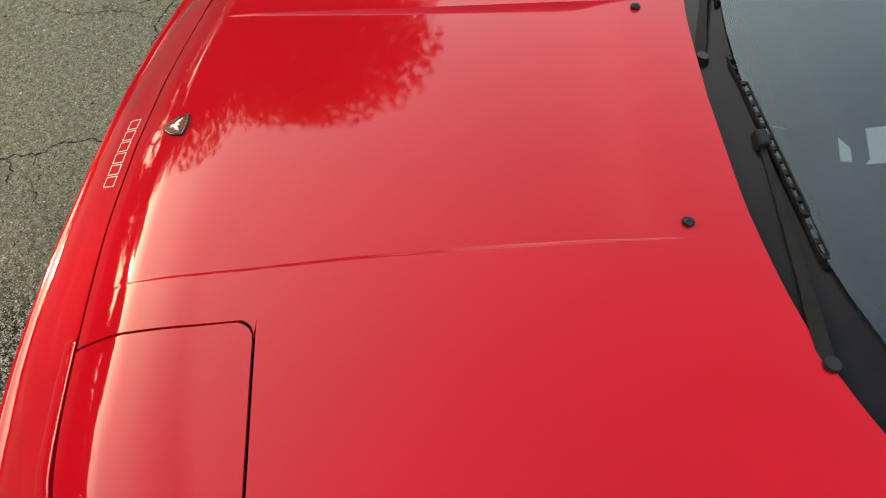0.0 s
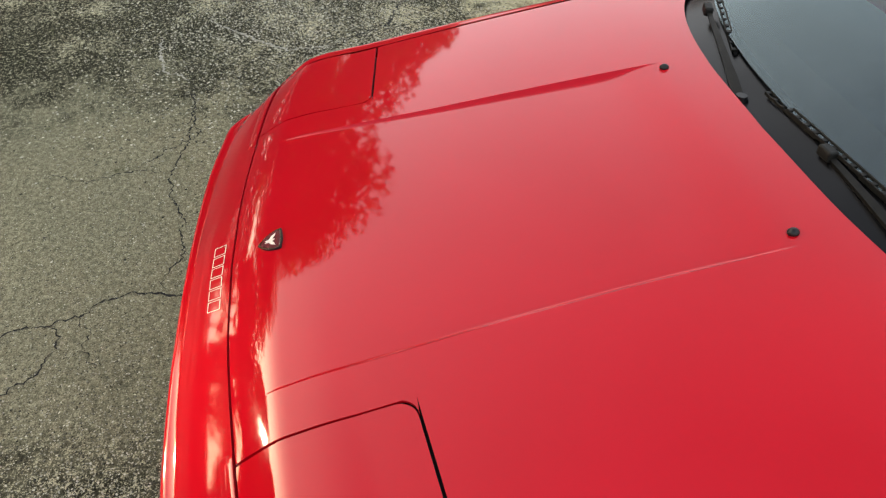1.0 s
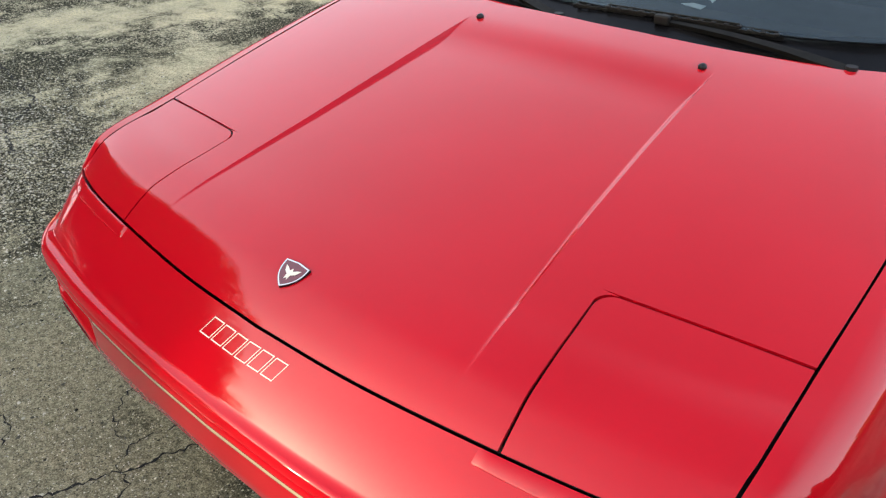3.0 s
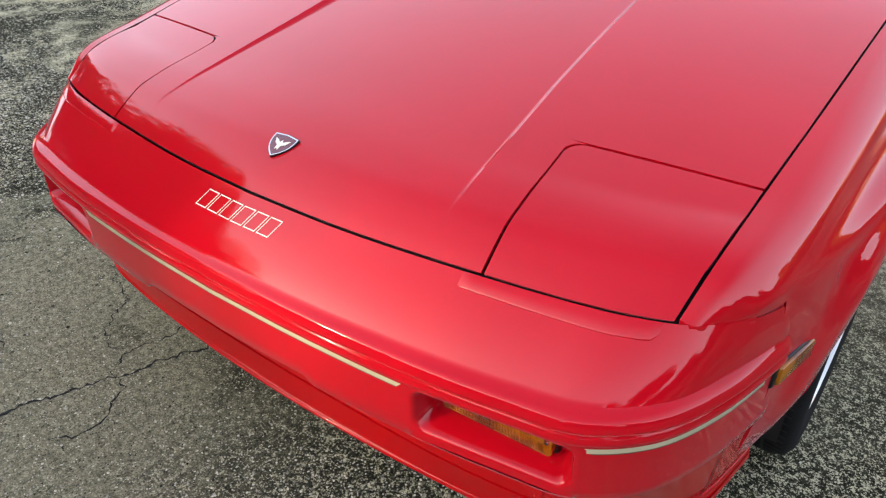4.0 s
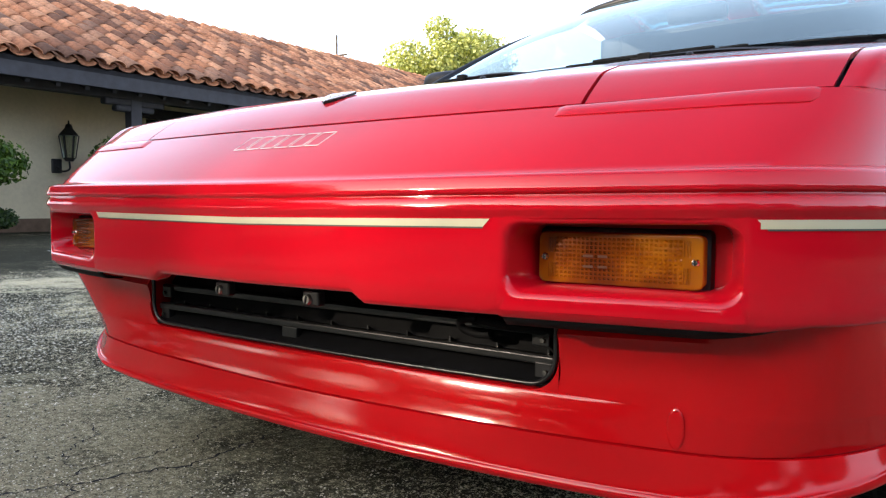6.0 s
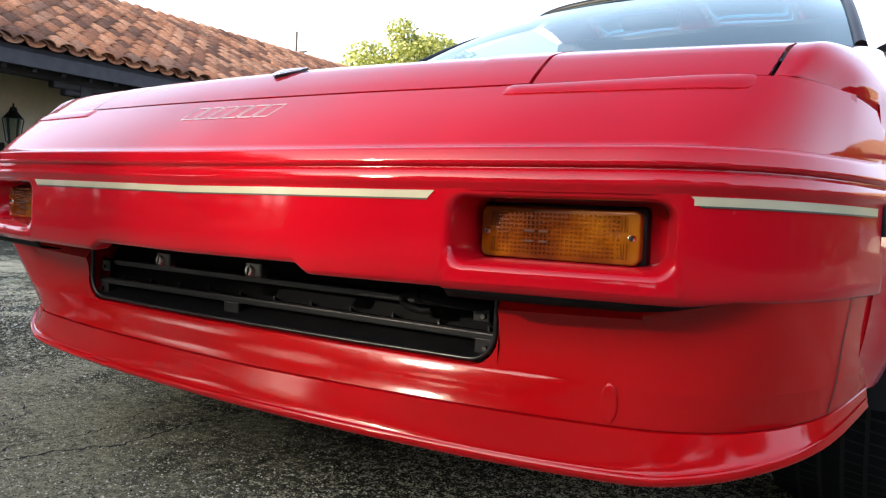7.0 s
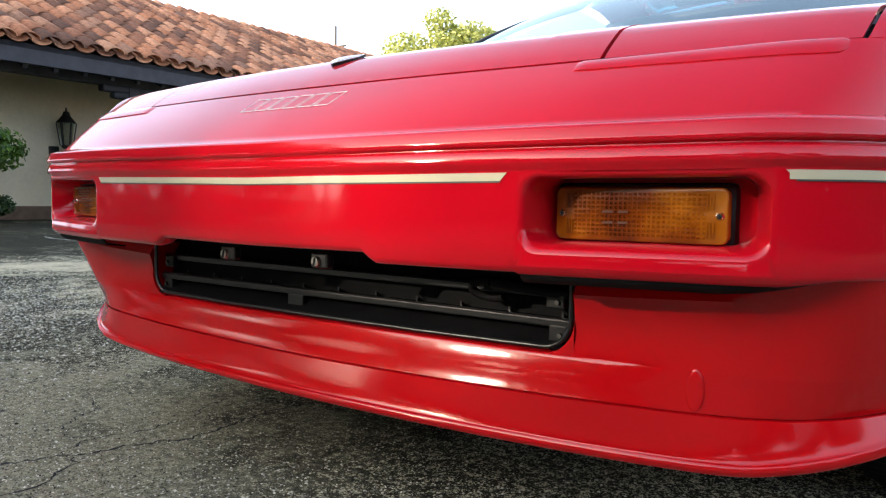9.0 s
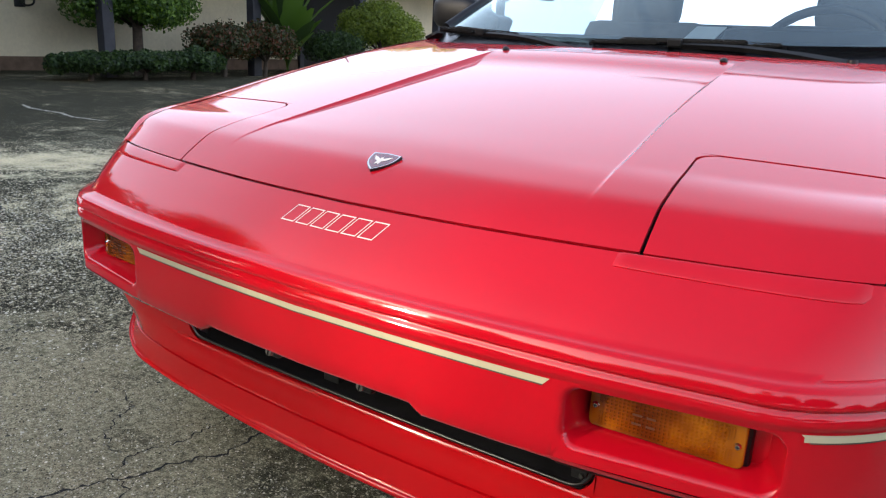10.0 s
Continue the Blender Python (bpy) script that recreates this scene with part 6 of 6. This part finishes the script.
def build_tree(name, label, at, height, crown_r, crown_z, seed, leaf_mat, n_leaves, leaf, n_blobs=14, squash=0.75, spread=0.75, thin=None):
    rng = random.Random(seed)
    tr = thing(name, label, "tree", at)
    vs, fs = [], []
    top = Vector((rng.uniform(-0.3, 0.3), rng.uniform(-0.3, 0.3), crown_z * 0.8))
    branch(vs, fs, Vector((0, 0, -0.05)), top * 0.5 + Vector((0.05, 0, 0)), height * 0.022, height * 0.016, 10)
    branch(vs, fs, top * 0.5 + Vector((0.05, 0, 0)), top, height * 0.016, height * 0.011, 10)
    blobs = []
    for k in range(n_blobs):
        a = 2.4 * k + rng.uniform(-0.4, 0.4)
        rad = crown_r * spread * math.sqrt((k + 0.5) / n_blobs)
        z = crown_z + (height - crown_z) * squash * (1 - (rad / crown_r) ** 2) * rng.uniform(0.35, 1.0)
        r = crown_r * rng.uniform(0.22, 0.40)
        c = Vector((rad * math.cos(a), rad * math.sin(a), z))
        blobs.append((c.x, c.y, c.z, r))
        elbow = top.lerp(c, 0.5) + Vector((0, 0, -0.1 * crown_r))
        branch(vs, fs, top, elbow, height * 0.008, height * 0.005)
        branch(vs, fs, elbow, c, height * 0.005, height * 0.002)
    part("trunk", mesh_of("trunk", vs, fs, BARK), None, tr, "brown bark trunk and limbs")
    lv, lf = leaf_cloud(rng, n_leaves, crown_sampler(blobs), leaf)
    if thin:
        # leaves left out along the sun's axis, shaped to light a patch of bumper
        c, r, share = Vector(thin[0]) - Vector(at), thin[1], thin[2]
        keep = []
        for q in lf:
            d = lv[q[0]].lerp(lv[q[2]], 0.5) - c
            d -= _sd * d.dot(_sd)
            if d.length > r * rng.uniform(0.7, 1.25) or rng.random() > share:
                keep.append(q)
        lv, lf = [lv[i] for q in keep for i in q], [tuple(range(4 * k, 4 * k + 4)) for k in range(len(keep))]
    part("crown", mesh_of("crown", lv, lf, leaf_mat, False), None, tr, "leafy crown with gaps")
    return tr


def build_shrub(label, at, rx, ry, rz, seed, mat, n, leaf, cat="shrub", stem=0.0):
    rng = random.Random(seed)
    sh = thing("shrub" if cat == "shrub" else cat, label, cat, at)
    blobs = []
    for k in range(16):
        a = 2.4 * k
        q = math.sqrt((k + 0.5) / 16) * 0.66
        blobs.append((rx * q * math.cos(a), ry * q * math.sin(a), stem + rz * (0.55 + 0.40 * (1 - q) * rng.uniform(0.3, 1.0)), min(rx, rz) * rng.uniform(0.34, 0.48)))

    def samp(r):
        c, d = crown_sampler(blobs)(r)
        if c.z < 0.02:
            c.z = 0.02 + r.random() * 0.05
        return c, d
    lv, lf = leaf_cloud(rng, n, samp, leaf)
    part("foliage", mesh_of("foliage", lv, lf, mat, False), None, sh, "dense small leaves")
    vs, fs = [], []
    branch(vs, fs, Vector((0, 0, -0.03)), Vector((0.02, 0, stem + rz * 0.4)), 0.05 if not stem else 0.10, 0.03 if not stem else 0.08, 9)
    for k in range(7):
        b = blobs[2 * k]
        branch(vs, fs, Vector((0.02, 0, stem + rz * 0.3)), Vector(b[:3]), 0.03, 0.01)
    part("stem", mesh_of("stem", vs, fs, BARK), None, sh, "woody stem")
    return sh


build_shrub("clipped broad-crowned small tree beside the porch", (-11.4, 7.5, 0), 1.18, 1.18, 1.25, 3, LEAF, 20000, 0.07, "clipped_tree", 0.42)
build_shrub("clipped round small tree beside the porch", (-11.4, 4.15, 0), 0.90, 0.90, 1.15, 4, LEAF, 8000, 0.085, "clipped_tree", 0.32)
build_shrub("clipped round yellow-green bush", (-10.6, 13.3, 0), 1.15, 1.15, 1.55, 5, LEAF_B, 26000, 0.055)
for _k, (_x, _y, _m, _rz) in enumerate(((-10.5, 3.9, LEAF_D, 0.42), (-10.4, 6.0, LEAF_D, 0.40), (-10.35, 6.9, LEAF_D, 0.42), (-10.3, 7.8, LEAF_D, 0.45), (-10.8, 8.9, LEAF_R, 0.95), (-10.7, 9.8, LEAF_R, 1.0), (-10.6, 11.7, LEAF_D, 0.9))):
    _s = build_shrub("low reddish-green shrub in the bed" if _m is LEAF_R else "low dark green shrub in the bed", (_x, _y, 0), 0.75, 0.75, _rz, 20 + _k, _m, 6500, 0.06)
    tagged(_s, group="low shrubs in the bed")


def build_broadleaf(at, seed):
    rng = random.Random(seed)
    t = thing("broadleaf_plant", "tall upright plant with broad green leaves", "plant", at)
    for k in range(46):
        a = 2.4 * k
        h = rng.uniform(0.9, 2.5)
        lean = rng.uniform(0.15, 1.0)
        pts = [Vector((lean * math.cos(a) * u * u * h * 0.6, lean * math.sin(a) * u * u * h * 0.6, h * u * (1 - 0.12 * lean * u))) for u in np.linspace(0, 1, 9)]
        side = Vector((-math.sin(a), math.cos(a), 0))
        rows = [[], [], []]
        for i, p in enumerate(pts):
            u = i / 8
            w = 0.02 if u < 0.35 else 0.20 * math.sin(math.pi * min(1, (u - 0.33) / 0.69)) ** 0.7 + 0.004
            rows[0].append(p - side * w)
            rows[1].append(p + Vector((0, 0, -0.25 * w)))
            rows[2].append(p + side * w)
        sheet("leaf", rows, LEAF if k % 3 else LEAF_D, t, 0.0, sharp=0)


build_broadleaf((-10.75, 10.45, 0), 8)

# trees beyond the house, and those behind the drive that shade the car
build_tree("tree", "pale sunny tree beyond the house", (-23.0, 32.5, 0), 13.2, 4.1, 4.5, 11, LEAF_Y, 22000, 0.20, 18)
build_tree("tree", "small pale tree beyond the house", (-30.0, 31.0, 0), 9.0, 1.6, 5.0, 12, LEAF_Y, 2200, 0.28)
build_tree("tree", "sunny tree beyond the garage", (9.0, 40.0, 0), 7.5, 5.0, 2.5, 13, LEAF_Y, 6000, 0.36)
build_tree("tree", "large round leafy tree beside the drive", (-10.0, -4.7, 0), 7.5, 4.8, 2.2, 40, LEAF, 70000, 0.15, 34, 0.95, 0.74)
build_tree("tree", "small leafy tree at the corner of the house", (-12.0, -0.6, 0), 6.0, 2.6, 2.0, 41, LEAF, 8000, 0.20, 16)
# row added out of view, its heights set to block sun and skylight
ROW = [(-12.0, -13.0, 5.2, 2.6), (-9.2, -14.5, 6.9, 3.3), (-7.6, -16.6, 7.8, 3.5), (-6.0, -13.8, 6.6, 3.1), (-3.2, -14.4, 5.0, 2.8), (-0.2, -15.0, 5.6, 2.6), (2.8, -15.0, 6.8, 3.0), (6.2, -14.4, 8.2, 3.5), (10.8, -12.8, 8.4, 3.7), (14.6, -8.2, 7.0, 3.3), (15.8, -2.8, 2.8, 1.8), (15.6, 1.6, 2.6, 1.8), (15.8, 6.0, 2.8, 1.8)]
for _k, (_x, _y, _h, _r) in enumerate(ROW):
    _t = build_tree("tree", "leafy green tree in the added, unseen row along the drive", (_x, _y, 0), _h, _r, _h * 0.30, 50 + _k, LEAF if _x < 5 else LEAF_D, 9000, 0.25, 22, 0.9, thin=((-8.74, -14.22, 5.29), 0.37, 0.86) if _k in (1, 2) else None)
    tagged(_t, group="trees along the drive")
for _k, (_x, _y, _h, _r) in enumerate(((12.8, 9.8, 3.0, 1.6), (12.4, 12.9, 3.2, 1.5))):
    build_tree("tree", "sunny yellow-green tree beside the garage", (_x, _y, 0), _h, _r, _h * 0.28, 80 + _k, LEAF_B, 8000, 0.24, 20, 0.9)
build_shrub("sunny yellow-green bush before the garage doors", (8.6, 13.9, 0), 1.5, 1.1, 1.7, 91, LEAF_B, 9000, 0.10)
build_shrub("sunny yellow-green bush before the garage doors", (10.9, 13.2, 0), 1.4, 1.1, 1.5, 92, LEAF_B, 8000, 0.10)


def build_hedge(at, lx, ly, h, seed, n):
    rng = random.Random(seed)
    hd = thing("hedge", "dense dark green hedge added out of view along the drive", "hedge", at)

    def samp(r):
        c = Vector((r.uniform(-lx / 2, lx / 2), r.uniform(-ly / 2, ly / 2), h * r.random() ** 0.8))
        side = r.random()
        if side < 0.7:
            if lx > ly:
                c.y = ly / 2 * (1 - 0.25 * r.random()) * r.choice((-1, 1))
            else:
                c.x = lx / 2 * (1 - 0.25 * r.random()) * r.choice((-1, 1))
        c.z += 0.25 * math.sin(c.x * 1.7 + c.y * 1.3) * c.z / h
        return c, Vector((0, 0.5 if lx > ly else 0, 0.4))
    lv, lf = leaf_cloud(rng, n, samp, 0.24, 0.45)
    part("foliage", mesh_of("foliage", lv, lf, LEAF_D, False), None, hd, "dense leaves")
    vs, fs = [], []
    for k in range(12):
        p = Vector(((k / 11 - 0.5) * lx * 0.95, (k / 11 - 0.5) * ly * 0.95, -0.05))
        branch(vs, fs, p, p + Vector((0.1, 0.05, h * 0.7)), 0.05, 0.02)
    part("stems", mesh_of("stems", vs, fs, BARK), None, hd, "woody stems")


# hedges added out of view to darken what the bumper and wings reflect
build_hedge((-3.2, -12.6, 0), 14.0, 1.4, 1.5, 71, 14000)
build_hedge((9.6, -11.8, 0), 11.0, 1.4, 2.1, 72, 12000)
build_hedge((-15.5, -9.0, 0), 1.4, 13.0, 3.0, 73, 8000)
build_hedge((8.8, 1.0, 0), 1.4, 22.0, 1.05, 74, 14000)
pole = thing("utility_pole", "thin grey utility pole beyond the house", "pole", (-30, 31, 0))
part("shaft", cyl_bm(0.10, 0.06, 10.6, (0, 0, 5.1), 12), BARK, pole, "weathered wooden shaft")
part("crossarm", box_bm(1.6, 0.1, 0.1, (0, 0, 9.2), 0.01), BARK, pole)


# ---------- cracks in the asphalt ----------
CRACK = make_simple("crack_dirt", (0.012, 0.012, 0.010), 0.95, var=0.4, scale=40)
PALE_CRACK = make_simple("pale_crack_filler", (0.42, 0.40, 0.33), 0.95, var=0.3, scale=30)


def build_crack(pts, width, seed, mat=CRACK, label="dark jagged crack in the asphalt"):
    """A jagged sunk line through the given places, its rims standing a little off the ground."""
    rng = random.Random(seed)
    path = []
    for (x0, y0), (x1, y1) in zip(pts[:-1], pts[1:]):
        n = max(2, int(math.hypot(x1 - x0, y1 - y0) / 0.009))
        for k in range(n):
            path.append((x0 + (x1 - x0) * k / n, y0 + (y1 - y0) * k / n))
    path.append(pts[-1])
    vs, fs = [], []
    off = 0.0
    n = len(path)
    for i, (x, y) in enumerate(path):
        a, b = path[max(0, i - 1)], path[min(n - 1, i + 1)]
        t = Vector((b[0] - a[0], b[1] - a[1], 0)).normalized()
        s = Vector((-t.y, t.x, 0))
        off = off * 0.7 + rng.uniform(-0.0085, 0.0085)
        p = Vector((x, y, 0)) + s * off
        taper = min(1.0, 0.25 + 6.0 * min(i, n - 1 - i) / n)
        left, right = (width * taper * rng.choice((0.08, 0.2, 0.35, 0.5, 0.75)) for _ in (0, 1))
        for o, z in ((-left, 0.0010), (0.0, 0.0013), (right, 0.0010)):
            vs.append(p + s * o + Vector((0, 0, z)))
    for i in range(n - 1):
        for k in (0, 1):
            a = i * 3 + k
            fs.append((a, a + 1, a + 4, a + 3))
    part("crack", mesh_of("crack", vs, fs, mat, False), None, GROUND, label)


CRACKS = [
    ([(-0.445, -0.62), (-0.473, -0.482), (-0.495, -0.399), (-0.529, -0.286), (-0.566, -0.254), (-0.612, -0.183), (-0.61, -0.07), (-0.592, -0.019), (-0.535, 0.073), (-0.501, 0.166), (-0.467, 0.26), (-0.425, 0.356), (-0.418, 0.47), (-0.44, 0.60), (-0.47, 0.75)], 0.0075),
    ([(-0.61, -0.07), (-0.677, -0.071), (-0.75, -0.029), (-0.84, -0.035), (-0.933, -0.032), (-1.048, -0.091), (-1.218, -0.122), (-1.378, -0.08), (-1.55, -0.09), (-1.734, -0.074), (-1.906, -0.114)], 0.006),
    ([(-0.50, -0.37), (-0.454, -0.33), (-0.402, -0.325), (-0.337, -0.359), (-0.279, -0.421), (-0.20, -0.45)], 0.006),
    ([(-0.501, 0.166), (-0.557, 0.223), (-0.535, 0.30), (-0.515, 0.357), (-0.53, 0.45), (-0.60, 0.60)], 0.005),
    ([(-0.50, 0.176), (-0.45, 0.165), (-0.40, 0.102), (-0.413, 0.032), (-0.44, -0.03)], 0.005),
    ([(-0.557, 0.223), (-0.66, 0.25), (-0.74, 0.36), (-0.88, 0.41)], 0.004),
    ([(-0.529, -0.286), (-0.46, -0.24), (-0.40, -0.25), (-0.33, -0.20)], 0.0035),
    ([(-1.218, -0.122), (-1.26, -0.25), (-1.20, -0.40), (-1.27, -0.55)], 0.004),
    ([(-1.734, -0.074), (-1.85, 0.06), (-2.05, 0.12), (-2.16, 0.288), (-2.35, 0.40)], 0.005),
    ([(0.86, 1.74), (1.0, 1.735), (1.112, 1.707), (1.30, 1.73), (1.6, 1.66), (2.1, 1.70)], 0.008),
    ([(0.90, 2.70), (0.939, 2.932), (1.023, 3.373), (1.14, 4.081), (1.20, 4.9)], 0.012),
    ([(-4.168, 1.411), (-3.579, 1.219), (-2.875, 1.088), (-2.783, 1.013), (-2.629, 0.851), (-2.393, 0.764), (-2.295, 0.613), (-2.155, 0.436)], 0.012),
    ([(-1.27, -0.25), (-1.334, -0.196), (-1.433, -0.092), (-1.458, -0.047), (-1.787, -0.096), (-1.895, -0.125)], 0.006),
    ([(-0.94, 0.051), (-0.86, 0.074), (-0.773, 0.037)], 0.005),
    ([(-3.946, 2.617), (-3.679, 2.836), (-3.412, 2.832), (-3.01, 2.726)], 0.012),
    ([(0.896, 1.867), (0.97, 1.883), (1.084, 1.892)], 0.009),
    ([(1.036, 3.264), (1.112, 3.058), (1.243, 2.934)], 0.014),
    ([(1.388, 5.448), (1.496, 4.957)], 0.018),
    ([(1.25, 1.95), (1.40, 2.4), (1.62, 2.9), (1.60, 3.4), (1.95, 4.0)], 0.010),
]
for _k, (_p, _w) in enumerate(CRACKS):
    build_crack(_p, _w * 1.0, 200 + _k)
PALE = [
    ([(-2.332, -0.286), (-2.15, -0.27), (-1.993, -0.23), (-1.93, -0.12)], 0.014),
    ([(-2.52, -0.10), (-2.40, 0.03), (-2.293, 0.129), (-2.16, 0.288), (-2.2, 0.5)], 0.016),
    ([(-6.068, 0.468), (-5.645, 0.585), (-5.227, 0.607), (-4.799, 0.695)], 0.03),
    ([(-7.415, 3.46), (-7.0, 3.33), (-6.504, 3.36), (-6.1, 3.27), (-5.666, 3.343)], 0.035),
]
for _k, (_p, _w) in enumerate(PALE):
    build_crack(_p, _w, 230 + _k, PALE_CRACK, "pale gritty crack in the asphalt")


def build_sun_flecks():
    """Pale sandy-coloured flecks laid in place of a sunlit patch beside the drive."""
    rng = random.Random(77)
    vs, fs = [], []
    d = Vector((0.36, 1.0, 0)).normalized()
    s = Vector((-d.y, d.x, 0))
    for _ in range(6500):
        p = Vector((-3.85, 2.05, 0)) + d * rng.gauss(0, 0.85) + s * rng.gauss(0, 0.45)
        r = rng.uniform(0.002, 0.0075)
        a0, n = rng.uniform(0, 6.28), 5
        b = len(vs)
        z = 0.0015 + rng.uniform(0, 0.002)
        vs.append(p + Vector((0, 0, z + 0.003)))
        for k in range(n):
            a = a0 + 2 * math.pi * k / n
            vs.append(p + Vector((math.cos(a), math.sin(a), 0)) * r * rng.uniform(0.6, 1.2) + Vector((0, 0, z)))
        fs += [(b, b + 1 + k, b + 1 + (k + 1) % n) for k in range(n)]
    ob = part("sunlit_flecks", mesh_of("sunlit_flecks", vs, fs, make_simple("sunlit_flecks", (0.60, 0.53, 0.37), 0.95, var=0.2, scale=30), False), None, GROUND, "pale flecks standing in for sunlit asphalt")
    ob["kind"] = "stuff"


build_sun_flecks()


def make_chips():
    """Stone chips, each of its own shade from near black to pale buff."""
    m, nt, b = mat_new("stone_chips", (0.4, 0.38, 0.3), 0.95, spec=0.1)
    ge = nt.nodes.new("ShaderNodeNewGeometry")
    r = ramp(nt, ge.outputs["Random Per Island"], [(0.0, (0.02, 0.02, 0.016)), (0.35, (0.10, 0.097, 0.075)), (0.6, (0.34, 0.325, 0.25)), (1.0, (0.78, 0.74, 0.59))])
    nt.links.new(r.outputs[0], b.inputs["Base Color"])
    return m


def build_chips(seed, count, centre, spread, size, label):
    """Bare stone chips standing out of the worn binder."""
    rng = np.random.default_rng(seed)
    p = rng.normal(0.0, 1.0, (count, 2)) * np.array(spread) + np.array(centre)
    r = rng.uniform(size[0], size[1], count)
    turn = rng.uniform(0, 2 * math.pi, count)
    n = 5
    vs = np.zeros((count, n + 1, 3))
    vs[:, 0, :2], vs[:, 0, 2] = p, 0.0008 + r * rng.uniform(0.35, 0.7, count)
    for k in range(n):
        a = turn + 2 * math.pi * k / n
        q = r * rng.uniform(0.6, 1.25, count)
        vs[:, k + 1, 0], vs[:, k + 1, 1], vs[:, k + 1, 2] = p[:, 0] + np.cos(a) * q, p[:, 1] + np.sin(a) * q, 0.0004
    base = np.arange(count)[:, None, None] * (n + 1)
    tri = np.array([(0, 1 + k, 1 + (k + 1) % n) for k in range(n)])[None]
    me = bpy.data.meshes.new("stone_chips")
    me.from_pydata(vs.reshape(-1, 3).tolist(), [], (base + tri).reshape(-1, 3).tolist())
    me.materials.append(CHIPS)
    part("stone_chips", me, None, GROUND, label)["kind"] = "stuff"


CHIPS = make_chips()
build_chips(301, 42000, (0.62, 0.00), (0.42, 0.34), (0.0012, 0.0034), "pale and dark stone chips in front of the bumper")
build_chips(302, 16000, (-0.75, -0.05), (0.50, 0.35), (0.0009, 0.0024), "small stone chips in the worn asphalt")
build_chips(303, 26000, (-2.6, 0.45), (0.65, 0.55), (0.0022, 0.0060), "stone chips scattered over the asphalt beside the car")
